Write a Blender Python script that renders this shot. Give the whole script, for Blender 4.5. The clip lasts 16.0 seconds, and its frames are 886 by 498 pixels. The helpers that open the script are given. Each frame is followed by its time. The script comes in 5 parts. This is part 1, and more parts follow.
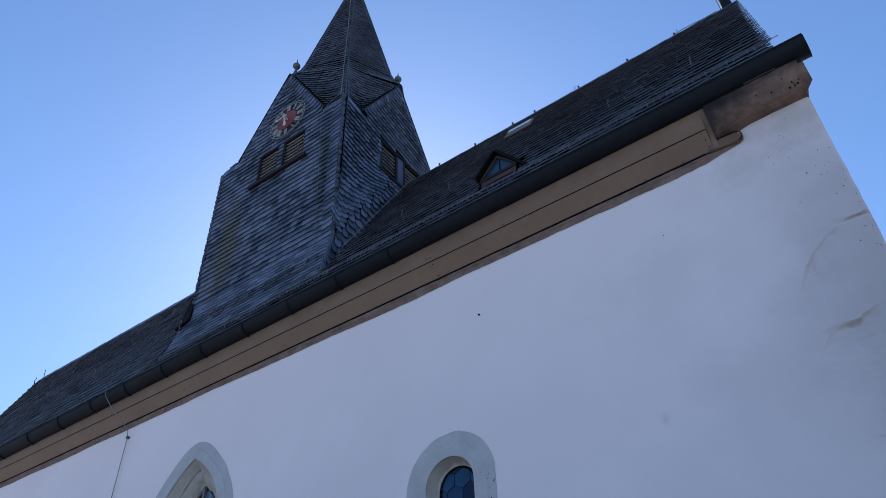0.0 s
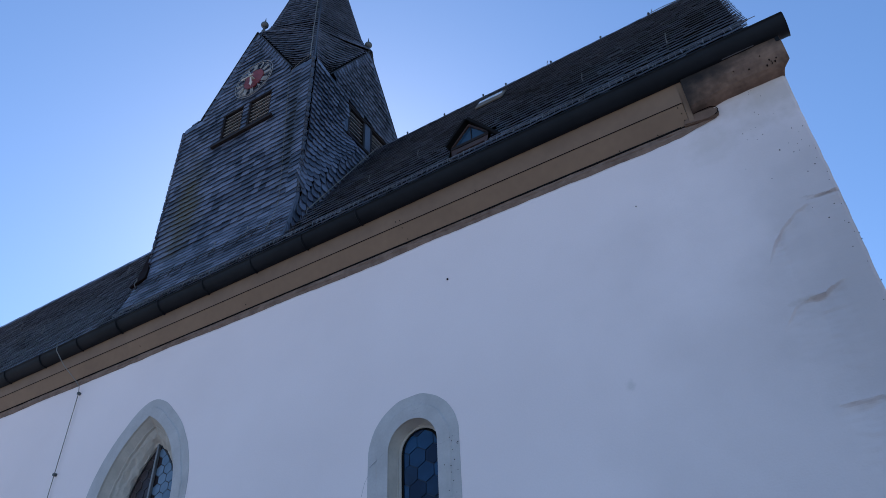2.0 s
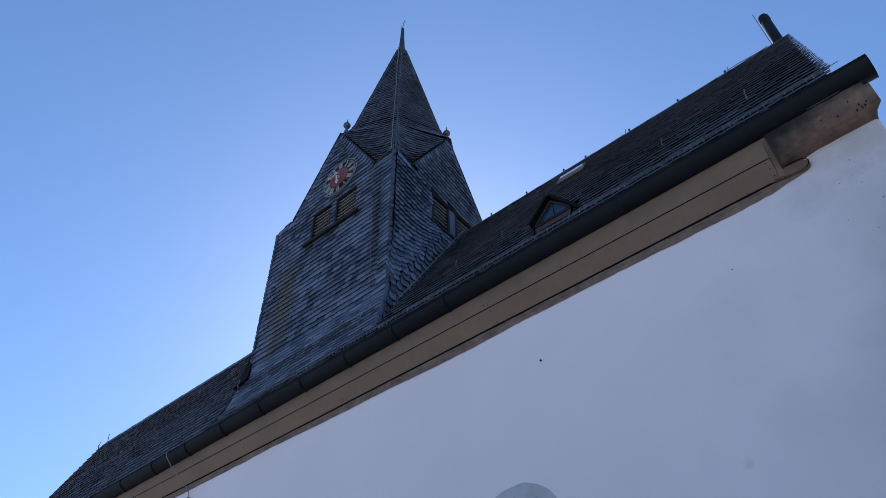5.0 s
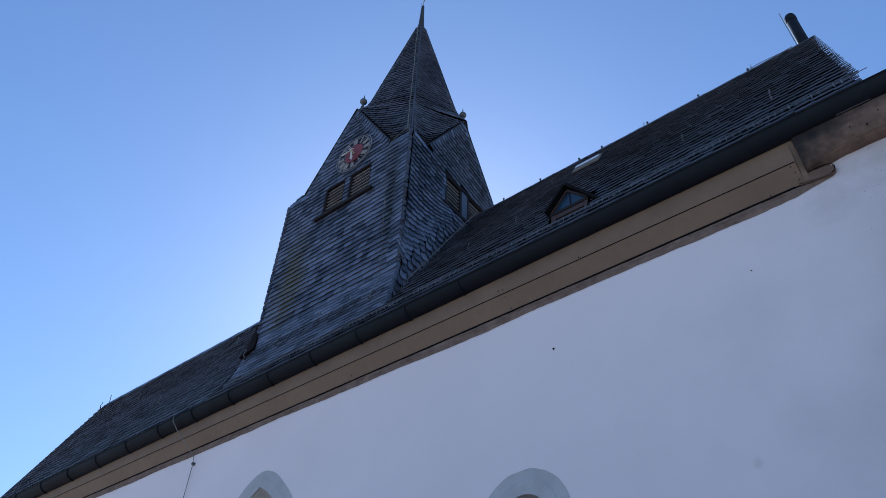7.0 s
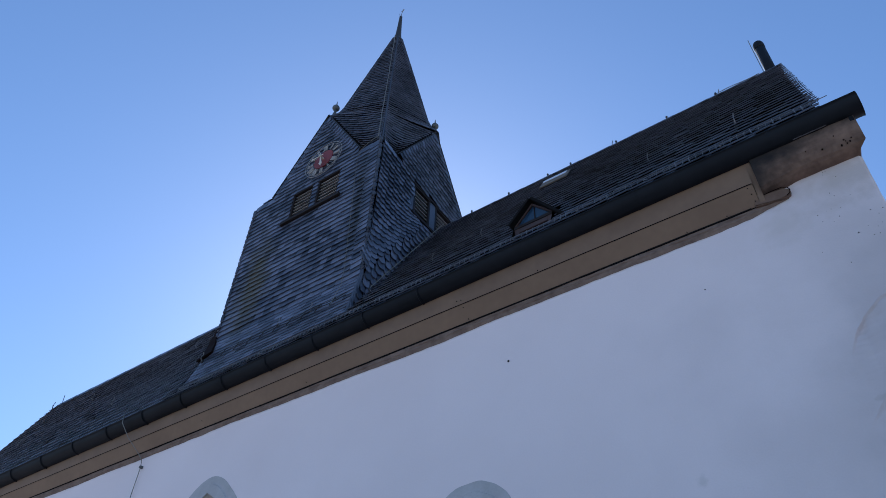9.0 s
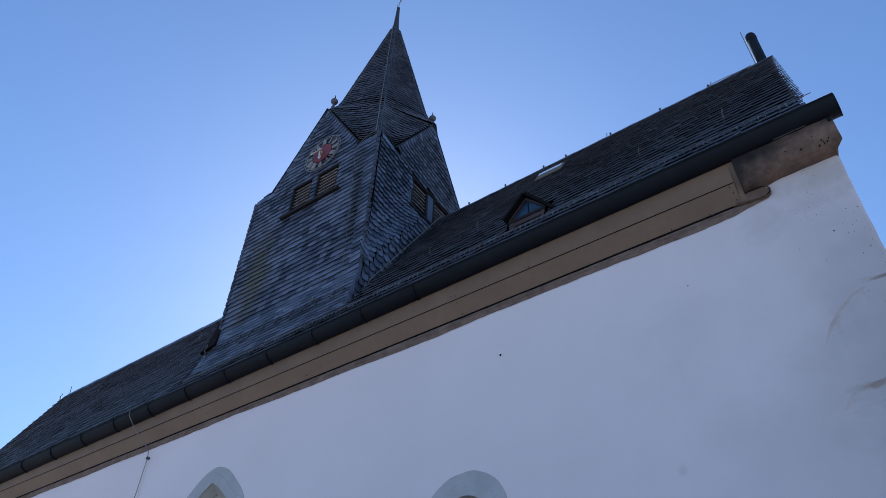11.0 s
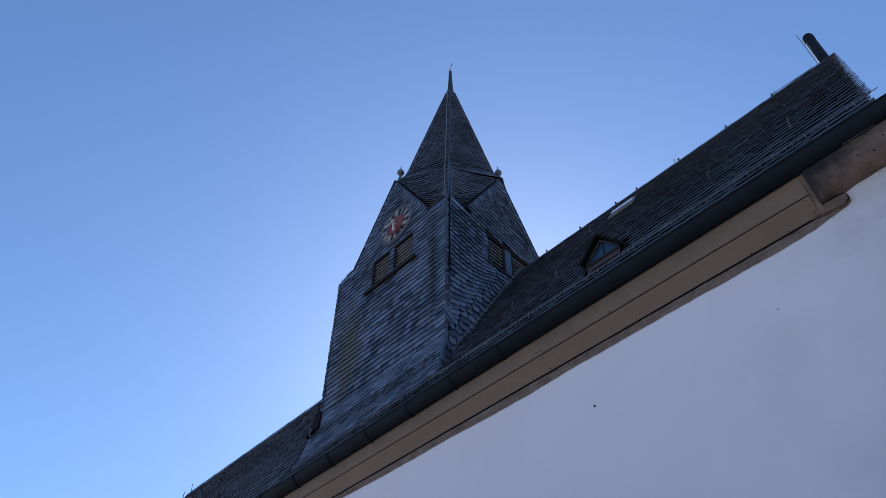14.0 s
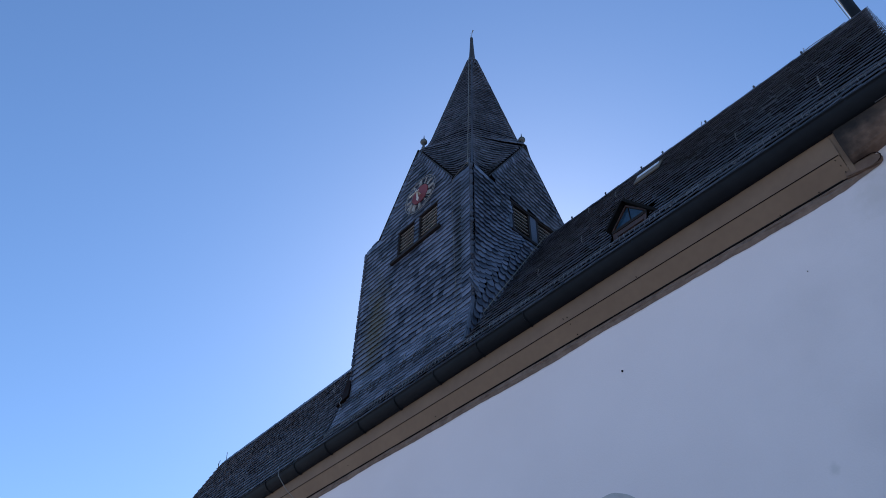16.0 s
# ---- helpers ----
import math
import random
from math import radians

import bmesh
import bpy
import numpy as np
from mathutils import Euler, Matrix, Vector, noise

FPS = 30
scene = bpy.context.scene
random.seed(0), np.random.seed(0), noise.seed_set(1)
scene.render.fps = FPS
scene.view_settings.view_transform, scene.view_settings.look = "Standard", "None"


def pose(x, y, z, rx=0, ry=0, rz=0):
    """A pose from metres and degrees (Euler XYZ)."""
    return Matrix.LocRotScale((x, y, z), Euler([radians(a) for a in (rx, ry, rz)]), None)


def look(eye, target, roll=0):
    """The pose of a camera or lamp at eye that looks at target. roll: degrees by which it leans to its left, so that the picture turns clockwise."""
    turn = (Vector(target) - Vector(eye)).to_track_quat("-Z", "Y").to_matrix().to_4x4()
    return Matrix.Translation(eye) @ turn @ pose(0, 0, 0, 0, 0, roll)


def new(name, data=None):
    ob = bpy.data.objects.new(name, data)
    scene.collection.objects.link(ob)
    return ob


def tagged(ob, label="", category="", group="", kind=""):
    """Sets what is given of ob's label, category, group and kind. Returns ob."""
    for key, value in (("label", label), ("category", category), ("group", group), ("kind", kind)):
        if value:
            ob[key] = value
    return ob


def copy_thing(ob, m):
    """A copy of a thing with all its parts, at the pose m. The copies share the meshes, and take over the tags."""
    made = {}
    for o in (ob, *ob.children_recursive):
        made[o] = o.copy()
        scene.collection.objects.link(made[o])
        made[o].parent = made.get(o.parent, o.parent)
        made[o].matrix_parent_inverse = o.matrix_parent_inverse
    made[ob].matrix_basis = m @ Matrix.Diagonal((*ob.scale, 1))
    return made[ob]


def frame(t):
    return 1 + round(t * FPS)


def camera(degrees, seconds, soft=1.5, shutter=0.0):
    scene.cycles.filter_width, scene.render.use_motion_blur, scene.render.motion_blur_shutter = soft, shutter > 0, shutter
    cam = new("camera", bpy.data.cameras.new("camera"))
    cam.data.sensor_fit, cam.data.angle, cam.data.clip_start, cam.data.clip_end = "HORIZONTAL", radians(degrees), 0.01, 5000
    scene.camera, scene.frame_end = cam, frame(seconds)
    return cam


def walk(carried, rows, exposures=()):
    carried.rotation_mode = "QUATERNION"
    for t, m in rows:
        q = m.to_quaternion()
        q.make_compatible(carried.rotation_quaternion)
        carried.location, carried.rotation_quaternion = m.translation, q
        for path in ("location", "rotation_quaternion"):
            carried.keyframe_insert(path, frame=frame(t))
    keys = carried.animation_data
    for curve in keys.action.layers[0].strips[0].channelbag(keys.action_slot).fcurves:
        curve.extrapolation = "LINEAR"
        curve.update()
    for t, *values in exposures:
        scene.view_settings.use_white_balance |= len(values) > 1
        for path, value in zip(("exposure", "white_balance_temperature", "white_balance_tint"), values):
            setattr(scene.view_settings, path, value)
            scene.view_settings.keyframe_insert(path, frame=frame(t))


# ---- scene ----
cam = camera(61.4, 16.0, soft=0.65)
PATH = [
    (0, (-0.045, 0.119, 1.675), (-0.891, 1.376, 2.98), -2.6),
    (0.5, (-0.071, 0.093, 1.65), (-0.915, 1.373, 2.934), -2.4),
    (1, (-0.137, 0.059, 1.622), (-0.966, 1.368, 2.885), -2.3),
    (1.5, (-0.224, 0.056, 1.619), (-1.026, 1.395, 2.869), -2.4),
    (2, (-0.253, 0.166, 1.61), (-1.028, 1.518, 2.864), -2.7),
    (2.5, (-0.234, 0.356, 1.654), (-1.0, 1.688, 2.935), -3.0),
    (3, (-0.2, 0.454, 1.681), (-0.983, 1.73, 3.007), -3.4),
    (3.5, (-0.163, 0.42, 1.708), (-0.978, 1.621, 3.084), -3.5),
    (4, (-0.136, 0.393, 1.716), (-0.988, 1.518, 3.133), -3.0),
    (4.2, (-0.139, 0.374, 1.712), (-1.004, 1.475, 3.14), -2.7),
    (6.5, (-0.326, 0.079, 1.682), (-1.236, 1.186, 3.077), 1.4),
    (7, (-0.316, 0.079, 1.684), (-1.234, 1.197, 3.065), 2.2),
    (7.5, (-0.33, 0.118, 1.676), (-1.251, 1.247, 3.046), 2.5),
    (8, (-0.292, 0.207, 1.673), (-1.204, 1.34, 3.046), 2.8),
    (8.5, (-0.253, 0.225, 1.692), (-1.139, 1.363, 3.077), 2.9),
    (9, (-0.233, 0.225, 1.693), (-1.079, 1.367, 3.1), 2.5),
    (11.5, (0.087, 0.022, 1.595), (-0.787, 1.204, 2.952), 1.7),
    (12, (0.144, 0.035, 1.65), (-0.74, 1.233, 2.986), 1.1),
    (12.5, (0.214, 0.115, 1.651), (-0.706, 1.245, 3.02), -0.1),
    (13, (0.231, 0.115, 1.666), (-0.717, 1.156, 3.086), -0.3),
    (13.5, (0.246, 0.111, 1.671), (-0.722, 1.082, 3.127), 0.0),
    (14, (0.233, 0.076, 1.669), (-0.747, 1.007, 3.143), 0.4),
    (14.5, (0.246, 0.082, 1.664), (-0.751, 0.997, 3.137), 0.7),
    (15, (0.259, 0.074, 1.666), (-0.758, 0.994, 3.121), 0.9),
    (15.5, (0.243, 0.079, 1.652), (-0.799, 1.004, 3.087), 1.1),
    (16, (0.236, 0.063, 1.65), (-0.832, 0.986, 3.066), 1.2),
]
walk(cam, [(t, look(eye, target, roll)) for t, eye, target, roll in PATH], [(0.0, 0.40, 5180, 9), (2.0, 0.40, 5180, 9), (3.5, 0.33, 5180, 9), (6.5, 0.36, 5180, 9), (9.0, 0.34, 5180, 9), (12.0, 0.35, 5180, 9), (13.0, 0.31, 5180, 9), (13.5, 0.24, 5180, 9), (14.5, 0.31, 5180, 9), (16.0, 0.30, 5180, 9)])

# ---- sky and sun ----
SUN_AZ, SUN_EL = radians(-39.5), radians(37.0)      # from +y, towards +x
world = bpy.data.worlds.new("world")
scene.world = world
world.use_nodes = True
wn = world.node_tree.nodes
sky = wn.new("ShaderNodeTexSky")
sky.sky_type = "NISHITA"
sky.sun_disc = False
sky.sun_elevation, sky.sun_rotation = SUN_EL, SUN_AZ
sky.altitude, sky.air_density, sky.dust_density, sky.ozone_density = 300, 1.05, 0.36, 1.3
world.node_tree.links.new(sky.outputs["Color"], wn["Background"].inputs["Color"])
wn["Background"].inputs["Strength"].default_value = 0.119
sun = new("sun", bpy.data.lights.new("sun", "SUN"))
sun.data.energy, sun.data.angle, sun.data.color = 5.0, radians(0.5), (1.0, 0.94, 0.86)
sun_dir = Vector((math.sin(SUN_AZ) * math.cos(SUN_EL), math.cos(SUN_AZ) * math.cos(SUN_EL), math.sin(SUN_EL)))
sun.matrix_world = look(sun_dir * 60, (0, 0, 0))


# ---- where the roofs and the tower stand ----
# they are drawn on a plan 1.28 times too small, and set back to their true size behind the eaves
FROM, GROW = Vector((-0.1, 0.15, 1.69)), 1.28
UPPER = Matrix.Translation(FROM) @ Matrix.Scale(GROW, 4) @ Matrix.Translation(-FROM)


# ---- materials ----
def material(name, dark, light, rough=0.7, metal=0.0, grain=30.0, patches=1.5, bump=0.15, vary=0.0, spec=0.5):
    """Two scales of noise between two colours, fine relief, and a change of tone from piece to piece."""
    m = bpy.data.materials.new(name)
    m.use_nodes = True
    n, l = m.node_tree.nodes, m.node_tree.links
    b = n["Principled BSDF"]
    geo = n.new("ShaderNodeNewGeometry")
    big, small = n.new("ShaderNodeTexNoise"), n.new("ShaderNodeTexNoise")
    big.inputs["Scale"].default_value, small.inputs["Scale"].default_value = patches, grain
    big.inputs["Detail"].default_value, small.inputs["Detail"].default_value = 5, 4
    for t in (big, small):
        l.new(geo.outputs["Position"], t.inputs["Vector"])
    add = n.new("ShaderNodeMath")
    add.operation = "MULTIPLY_ADD"
    l.new(small.outputs["Fac"], add.inputs[0])
    add.inputs[1].default_value = 0.5
    half = n.new("ShaderNodeMath")
    half.operation = "MULTIPLY_ADD"
    l.new(big.outputs["Fac"], half.inputs[0])
    half.inputs[1].default_value, half.inputs[2].default_value = 1.3, -0.4
    l.new(half.outputs[0], add.inputs[2])
    value = add.outputs[0]
    if vary:
        info = n.new("ShaderNodeObjectInfo")
        s = n.new("ShaderNodeMath")
        s.operation = "ADD"
        l.new(info.outputs["Random"], s.inputs[0])
        l.new(geo.outputs["Random Per Island"], s.inputs[1])
        f = n.new("ShaderNodeMath")
        f.operation = "FRACT"
        l.new(s.outputs[0], f.inputs[0])
        v = n.new("ShaderNodeMath")
        v.operation = "MULTIPLY_ADD"
        l.new(f.outputs[0], v.inputs[0])
        v.inputs[1].default_value = vary
        sub = n.new("ShaderNodeMath")
        sub.operation = "SUBTRACT"
        l.new(value, sub.inputs[0])
        sub.inputs[1].default_value = vary / 2
        l.new(sub.outputs[0], v.inputs[2])
        value = v.outputs[0]
    mix = n.new("ShaderNodeMix")
    mix.data_type, mix.clamp_factor = "RGBA", True
    mix.inputs["A"].default_value, mix.inputs["B"].default_value = (*dark, 1), (*light, 1)
    l.new(value, mix.inputs["Factor"])
    l.new(mix.outputs["Result"], b.inputs["Base Color"])
    b.inputs["Roughness"].default_value, b.inputs["Metallic"].default_value = rough, metal
    b.inputs["Specular IOR Level"].default_value = spec
    if bump:
        r = n.new("ShaderNodeBump")
        r.inputs["Strength"].default_value, r.inputs["Distance"].default_value = bump, 0.01
        l.new(small.outputs["Fac"], r.inputs["Height"])
        l.new(r.outputs["Normal"], b.inputs["Normal"])
    return m


def stain_and_shade(m, centre, size, colour, amount, scale=3.0):
    """A blot of another colour with a ragged edge, for stains and painted shade: an ellipsoid of the given half-sizes
    round a place.
    """
    n, l = m.node_tree.nodes, m.node_tree.links
    b = n["Principled BSDF"]
    before = b.inputs["Base Color"].links[0].from_socket
    geo, off, div, length = (n.new("ShaderNodeNewGeometry"), n.new("ShaderNodeVectorMath"), n.new("ShaderNodeVectorMath"), n.new("ShaderNodeVectorMath"))
    off.operation, div.operation, length.operation = "SUBTRACT", "DIVIDE", "LENGTH"
    off.inputs[1].default_value, div.inputs[1].default_value = centre, size
    l.new(geo.outputs["Position"], off.inputs[0])
    l.new(off.outputs[0], div.inputs[0])
    l.new(div.outputs[0], length.inputs[0])
    ns = n.new("ShaderNodeTexNoise")
    ns.inputs["Scale"].default_value, ns.inputs["Detail"].default_value = scale, 6
    l.new(geo.outputs["Position"], ns.inputs["Vector"])
    a = n.new("ShaderNodeMath")
    a.operation = "MULTIPLY_ADD"
    l.new(ns.outputs["Fac"], a.inputs[0])
    a.inputs[1].default_value = 1.6
    l.new(length.outputs["Value"], a.inputs[2])
    ramp = n.new("ShaderNodeMapRange")
    ramp.inputs["From Min"].default_value, ramp.inputs["From Max"].default_value = 1.0, 1.9
    ramp.inputs["To Min"].default_value, ramp.inputs["To Max"].default_value = amount, 0.0
    l.new(a.outputs[0], ramp.inputs["Value"])
    mix = n.new("ShaderNodeMix")
    mix.data_type = "RGBA"
    l.new(ramp.outputs["Result"], mix.inputs["Factor"])
    l.new(before, mix.inputs["A"])
    mix.inputs["B"].default_value = (*colour, 1)
    l.new(mix.outputs["Result"], b.inputs["Base Color"])
    return m


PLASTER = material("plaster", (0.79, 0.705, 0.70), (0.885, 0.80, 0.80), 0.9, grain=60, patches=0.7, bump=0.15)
SURROUND = material("surround_paint", (0.38, 0.37, 0.37), (0.55, 0.54, 0.54), 0.85, grain=45, patches=4, bump=0.3)
REVEAL = material("reveal_paint", (0.36, 0.335, 0.29), (0.54, 0.50, 0.44), 0.85, grain=30, patches=5, bump=0.4)
SLATE = material("slate", (0.023, 0.028, 0.043), (0.150, 0.172, 0.242), 0.42, grain=25, patches=0.9, bump=0.35, vary=0.9)
ROOF_SLATE = material("roof_slate", (0.018, 0.022, 0.032), (0.098, 0.114, 0.158), 0.45, grain=22, patches=0.8, bump=0.3, vary=0.55, spec=0.45)
CHOIR_SLATE = material("choir_slate", (0.019, 0.022, 0.033), (0.116, 0.130, 0.178), 0.42, grain=22, patches=1.5, bump=0.35, vary=0.8)
SPIRE_SLATE = material("spire_slate", (0.023, 0.028, 0.040), (0.123, 0.138, 0.185), 0.48, grain=25, patches=0.8, bump=0.3, vary=0.75)
UNDERLAY = material("underlay", (0.005, 0.005, 0.006), (0.012, 0.012, 0.012), 0.9, spec=0.1)
BOARD = material("painted_board", (0.160, 0.100, 0.058), (0.236, 0.155, 0.092), 0.6, grain=12, patches=1.2, bump=0.08)
STONE = material("cornice_stone", (0.072, 0.046, 0.033), (0.28, 0.188, 0.132), 0.9, grain=18, patches=4.5, bump=0.8)
CORBEL = material("corbel_mortar", (0.100, 0.062, 0.042), (0.215, 0.142, 0.098), 0.85, grain=20, patches=6, bump=0.5)
MORTAR = material("mortar_band", (0.087, 0.056, 0.041), (0.285, 0.206, 0.160), 0.9, grain=16, patches=4, bump=0.8)
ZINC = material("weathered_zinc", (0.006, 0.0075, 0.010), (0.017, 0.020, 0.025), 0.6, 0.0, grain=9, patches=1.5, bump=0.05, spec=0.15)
GALV = material("galvanised_steel", (0.13, 0.133, 0.14), (0.30, 0.303, 0.31), 0.5, 0.5, grain=40, patches=6, bump=0.05)
LEAD = material("dark_lead", (0.02, 0.021, 0.022), (0.05, 0.05, 0.052), 0.6, 0.2, grain=30)
TIMBER = material("dark_timber", (0.007, 0.005, 0.005), (0.020, 0.014, 0.012), 0.7, grain=22, patches=2, bump=0.25, spec=0.3)
SLAT = material("weathered_slat", (0.30, 0.265, 0.235), (0.47, 0.42, 0.38), 0.75, grain=22, patches=2, bump=0.2)
FRAME_RED = material("dormer_frame_paint", (0.030, 0.017, 0.014), (0.072, 0.042, 0.034), 0.55, grain=18, patches=3, bump=0.1)
RUST = material("rusty_flashing", (0.005, 0.003, 0.003), (0.014, 0.007, 0.006), 0.8, grain=15, spec=0.12)
WHITE = material("clock_white", (0.27, 0.265, 0.25), (0.41, 0.40, 0.375), 0.5, grain=20, bump=0.05)
RED = material("clock_red", (0.13, 0.022, 0.022), (0.21, 0.04, 0.036), 0.55, grain=15, patches=4, bump=0.05)
GOLD = material("clock_gilding", (0.48, 0.44, 0.36), (0.66, 0.62, 0.53), 0.5, 0.1, grain=15, bump=0.05)
CABLE = material("dull_cable", (0.15, 0.15, 0.135), (0.27, 0.26, 0.23), 0.6, 0.3, grain=30, bump=0.05)
PATINA = material("finial_metal", (0.06, 0.065, 0.065), (0.14, 0.15, 0.15), 0.55, 0.4, grain=25, patches=5, bump=0.1)
GRAVEL = material("ground_gravel", (0.295, 0.232, 0.198), (0.47, 0.375, 0.32), 0.95, grain=25, patches=0.4, bump=0.6)
DARKGLASS = material("leaded_glass", (0.003, 0.010, 0.034), (0.020, 0.058, 0.135), 0.16, grain=8, patches=5, bump=0.06, vary=1.5, spec=0.35)
CRACK = material("crack_shadow_grey", (0.20, 0.195, 0.19), (0.30, 0.29, 0.28), 0.9, grain=40)
PALEGLASS = material("pale_leaded_glass", (0.10, 0.15, 0.22), (0.19, 0.25, 0.33), 0.14, grain=8, patches=5, bump=0.06, vary=0.5)
NETDARK = material("oxidised_lead", (0.006, 0.014, 0.034), (0.012, 0.030, 0.065), 0.5, grain=20)
# pale base colour stands in for sky reflected in the hatch pane
SKYGLASS = material("sky_pale_glass", (0.55, 0.57, 0.58), (0.68, 0.70, 0.71), 0.15, grain=6, bump=0.0)
BROWNPANE = material("brown_pane", (0.022, 0.016, 0.018), (0.06, 0.045, 0.045), 0.2, grain=8, patches=5, bump=0.06, vary=0.6, spec=0.25)
HATCH = material("hatch_paint", (0.12, 0.105, 0.085), (0.20, 0.175, 0.14), 0.8, grain=20, patches=4, bump=0.05, spec=0.2)
CLEARGLASS = material("roof_glass", (0.012, 0.03, 0.06), (0.03, 0.06, 0.10), 0.07, grain=5, bump=0.0)
stain_and_shade(SLATE, UPPER @ Vector((-8.45, 6.0, 10.1)), Vector((0.42, 0.5, 1.3)) * GROW, (0.085, 0.078, 0.045), 0.9, 4)
stain_and_shade(SLATE, UPPER @ Vector((-6.25, 6.0, 10.8)), Vector((0.20, 0.4, 1.6)) * GROW, (0.022, 0.023, 0.020), 0.9, 5)
stain_and_shade(PLASTER, (0.25, 6.0, 7.3), (0.75, 0.4, 0.42), (0.50, 0.42, 0.33), 0.55, 5)
stain_and_shade(PLASTER, (0.30, 6.0, 5.1), (0.75, 0.4, 2.0), (0.54, 0.495, 0.50), 0.5, 2.5)
# broad blot: the wall's loss of brightness towards its corner, painted into the plaster
stain_and_shade(PLASTER, (0.9, 6.0, 4.6), (2.9, 0.6, 3.8), (0.44, 0.405, 0.405), 0.6, 0.5)
stain_and_shade(PLASTER, (-0.5, 6.0, 6.95), (0.28, 0.3, 0.25), (0.52, 0.47, 0.40), 0.25, 9)
stain_and_shade(PLASTER, (-1.79, 6.0, 4.68), (0.05, 0.2, 0.07), (0.46, 0.44, 0.40), 0.3, 20)
stain_and_shade(PLASTER, (-0.18, 6.0, 5.71), (0.16, 0.1, 0.07), (0.52, 0.47, 0.41), 0.15, 12)
stain_and_shade(PLASTER, (-0.22, 6.0, 4.97), (0.15, 0.1, 0.035), (0.40, 0.34, 0.28), 0.45, 14)
stain_and_shade(PLASTER, (0.24, 6.0, 5.91), (0.15, 0.1, 0.016), (0.24, 0.19, 0.16), 0.6, 16)
# shade under the gutter, with some brown grime, put into the board colour
stain_and_shade(BOARD, (-9.0, 5.8, 7.86), (14.0, 0.4, 0.26), (0.11, 0.070, 0.043), 0.5, 3.5)
stain_and_shade(STONE, (-0.50, 5.82, 7.74), (0.52, 0.6, 0.34), (0.014, 0.011, 0.010), 1.0, 6)
stain_and_shade(STONE, (-0.54, 5.85, 7.48), (0.13, 0.6, 0.40), (0.02, 0.016, 0.014), 0.8, 9)
# soot along the cornice top, with the gutter's shadow painted in
stain_and_shade(STONE, (-0.05, 5.80, 7.88), (2.6, 0.6, 0.24), (0.018, 0.015, 0.013), 0.95, 5)


# ---- helpers ----
def thing(name, place=(0, 0, 0), label="", category="", group="", kind=""):
    ob = new(name)
    ob.location = place
    ob.empty_display_size = 0.1
    return tagged(ob, label, category, group, kind)


def under(ob, parent):
    ob.parent = parent
    root = parent
    m = Matrix.Identity(4)
    while root is not None:
        m = root.matrix_basis if root.parent is None else m
        root = root.parent
    ob.matrix_parent_inverse = Matrix.Translation(-m.translation) if parent.parent is None else Matrix.Identity(4)
    return ob


def part(name, bm, mat, parent=None, label="", smooth=False):
    """One mesh object from a bmesh, in the coordinates of the place, under a thing or a part."""
    bmesh.ops.recalc_face_normals(bm, faces=bm.faces)
    me = bpy.data.meshes.new(name)
    bm.to_mesh(me)
    bm.free()
    me.materials.append(mat)
    if smooth:
        me.polygons.foreach_set("use_smooth", [True] * len(me.polygons))
    ob = new(name, me)
    if parent is not None:
        under(ob, parent)
    return tagged(ob, label)


def box(bm, x0, x1, y0, y1, z0, z1, bevel=0.0):
    m = Matrix.LocRotScale(((x0 + x1) / 2, (y0 + y1) / 2, (z0 + z1) / 2), None, (x1 - x0, y1 - y0, z1 - z0))
    made = bmesh.ops.create_cube(bm, size=1, matrix=m)["verts"]
    if bevel:
        edges = list({e for v in made for e in v.link_edges})
        bmesh.ops.bevel(bm, geom=edges, offset=bevel, segments=2, affect="EDGES", profile=0.5)
    return bm


def prism(bm, poly, along):
    """A solid from a flat outline, pushed along a vector."""
    a = [bm.verts.new(p) for p in poly]
    b = [bm.verts.new(Vector(p) + Vector(along)) for p in poly]
    bm.faces.new(a)
    bm.faces.new(b[::-1])
    k = len(poly)
    for i in range(k):
        bm.faces.new((a[i], b[i], b[(i + 1) % k], a[(i + 1) % k]))
    return bm


def tube(bm, pts, r, sides=6):
    pts = [Vector(p) for p in pts]
    rings = []
    for i, p in enumerate(pts):
        d = (pts[min(i + 1, len(pts) - 1)] - pts[max(i - 1, 0)]).normalized()
        q = d.to_track_quat("Z", "Y")
        rr = r[i] if isinstance(r, (list, tuple)) else r
        rings.append([bm.verts.new(p + q @ Vector((rr * math.cos(2 * math.pi * k / sides), rr * math.sin(2 * math.pi * k / sides), 0))) for k in range(sides)])
    for a, b in zip(rings, rings[1:]):
        for k in range(sides):
            bm.faces.new((a[k], a[(k + 1) % sides], b[(k + 1) % sides], b[k]))
    bm.faces.new(rings[0][::-1])
    bm.faces.new(rings[-1])
    return bm


def lathe(bm, profile, centre, sides=14):
    cx, cy, cz = centre
    return tube(bm, [(cx, cy, cz + z) for _, z in profile], [r for r, _ in profile], sides)


def strip(bm, a, b):
    """A ribbon of faces between two lines of points."""
    va, vb = [bm.verts.new(p) for p in a], [bm.verts.new(p) for p in b]
    for i in range(len(a) - 1):
        bm.faces.new((va[i], va[i + 1], vb[i + 1], vb[i]))
    return bm


rnd = random.Random(7)


# ---- slates: laid in courses ----
def slate_mesh(name, outline, mat):
    """A thin tile in units of width, length and thickness; y = 0 is the free lower edge."""
    bm = prism(bmesh.new(), [(x, y, 0.0) for x, y in outline], (0, 0, 1))
    bmesh.ops.recalc_face_normals(bm, faces=bm.faces)
    me = bpy.data.meshes.new(name)
    bm.to_mesh(me)
    bm.free()
    me.materials.append(mat)
    return me


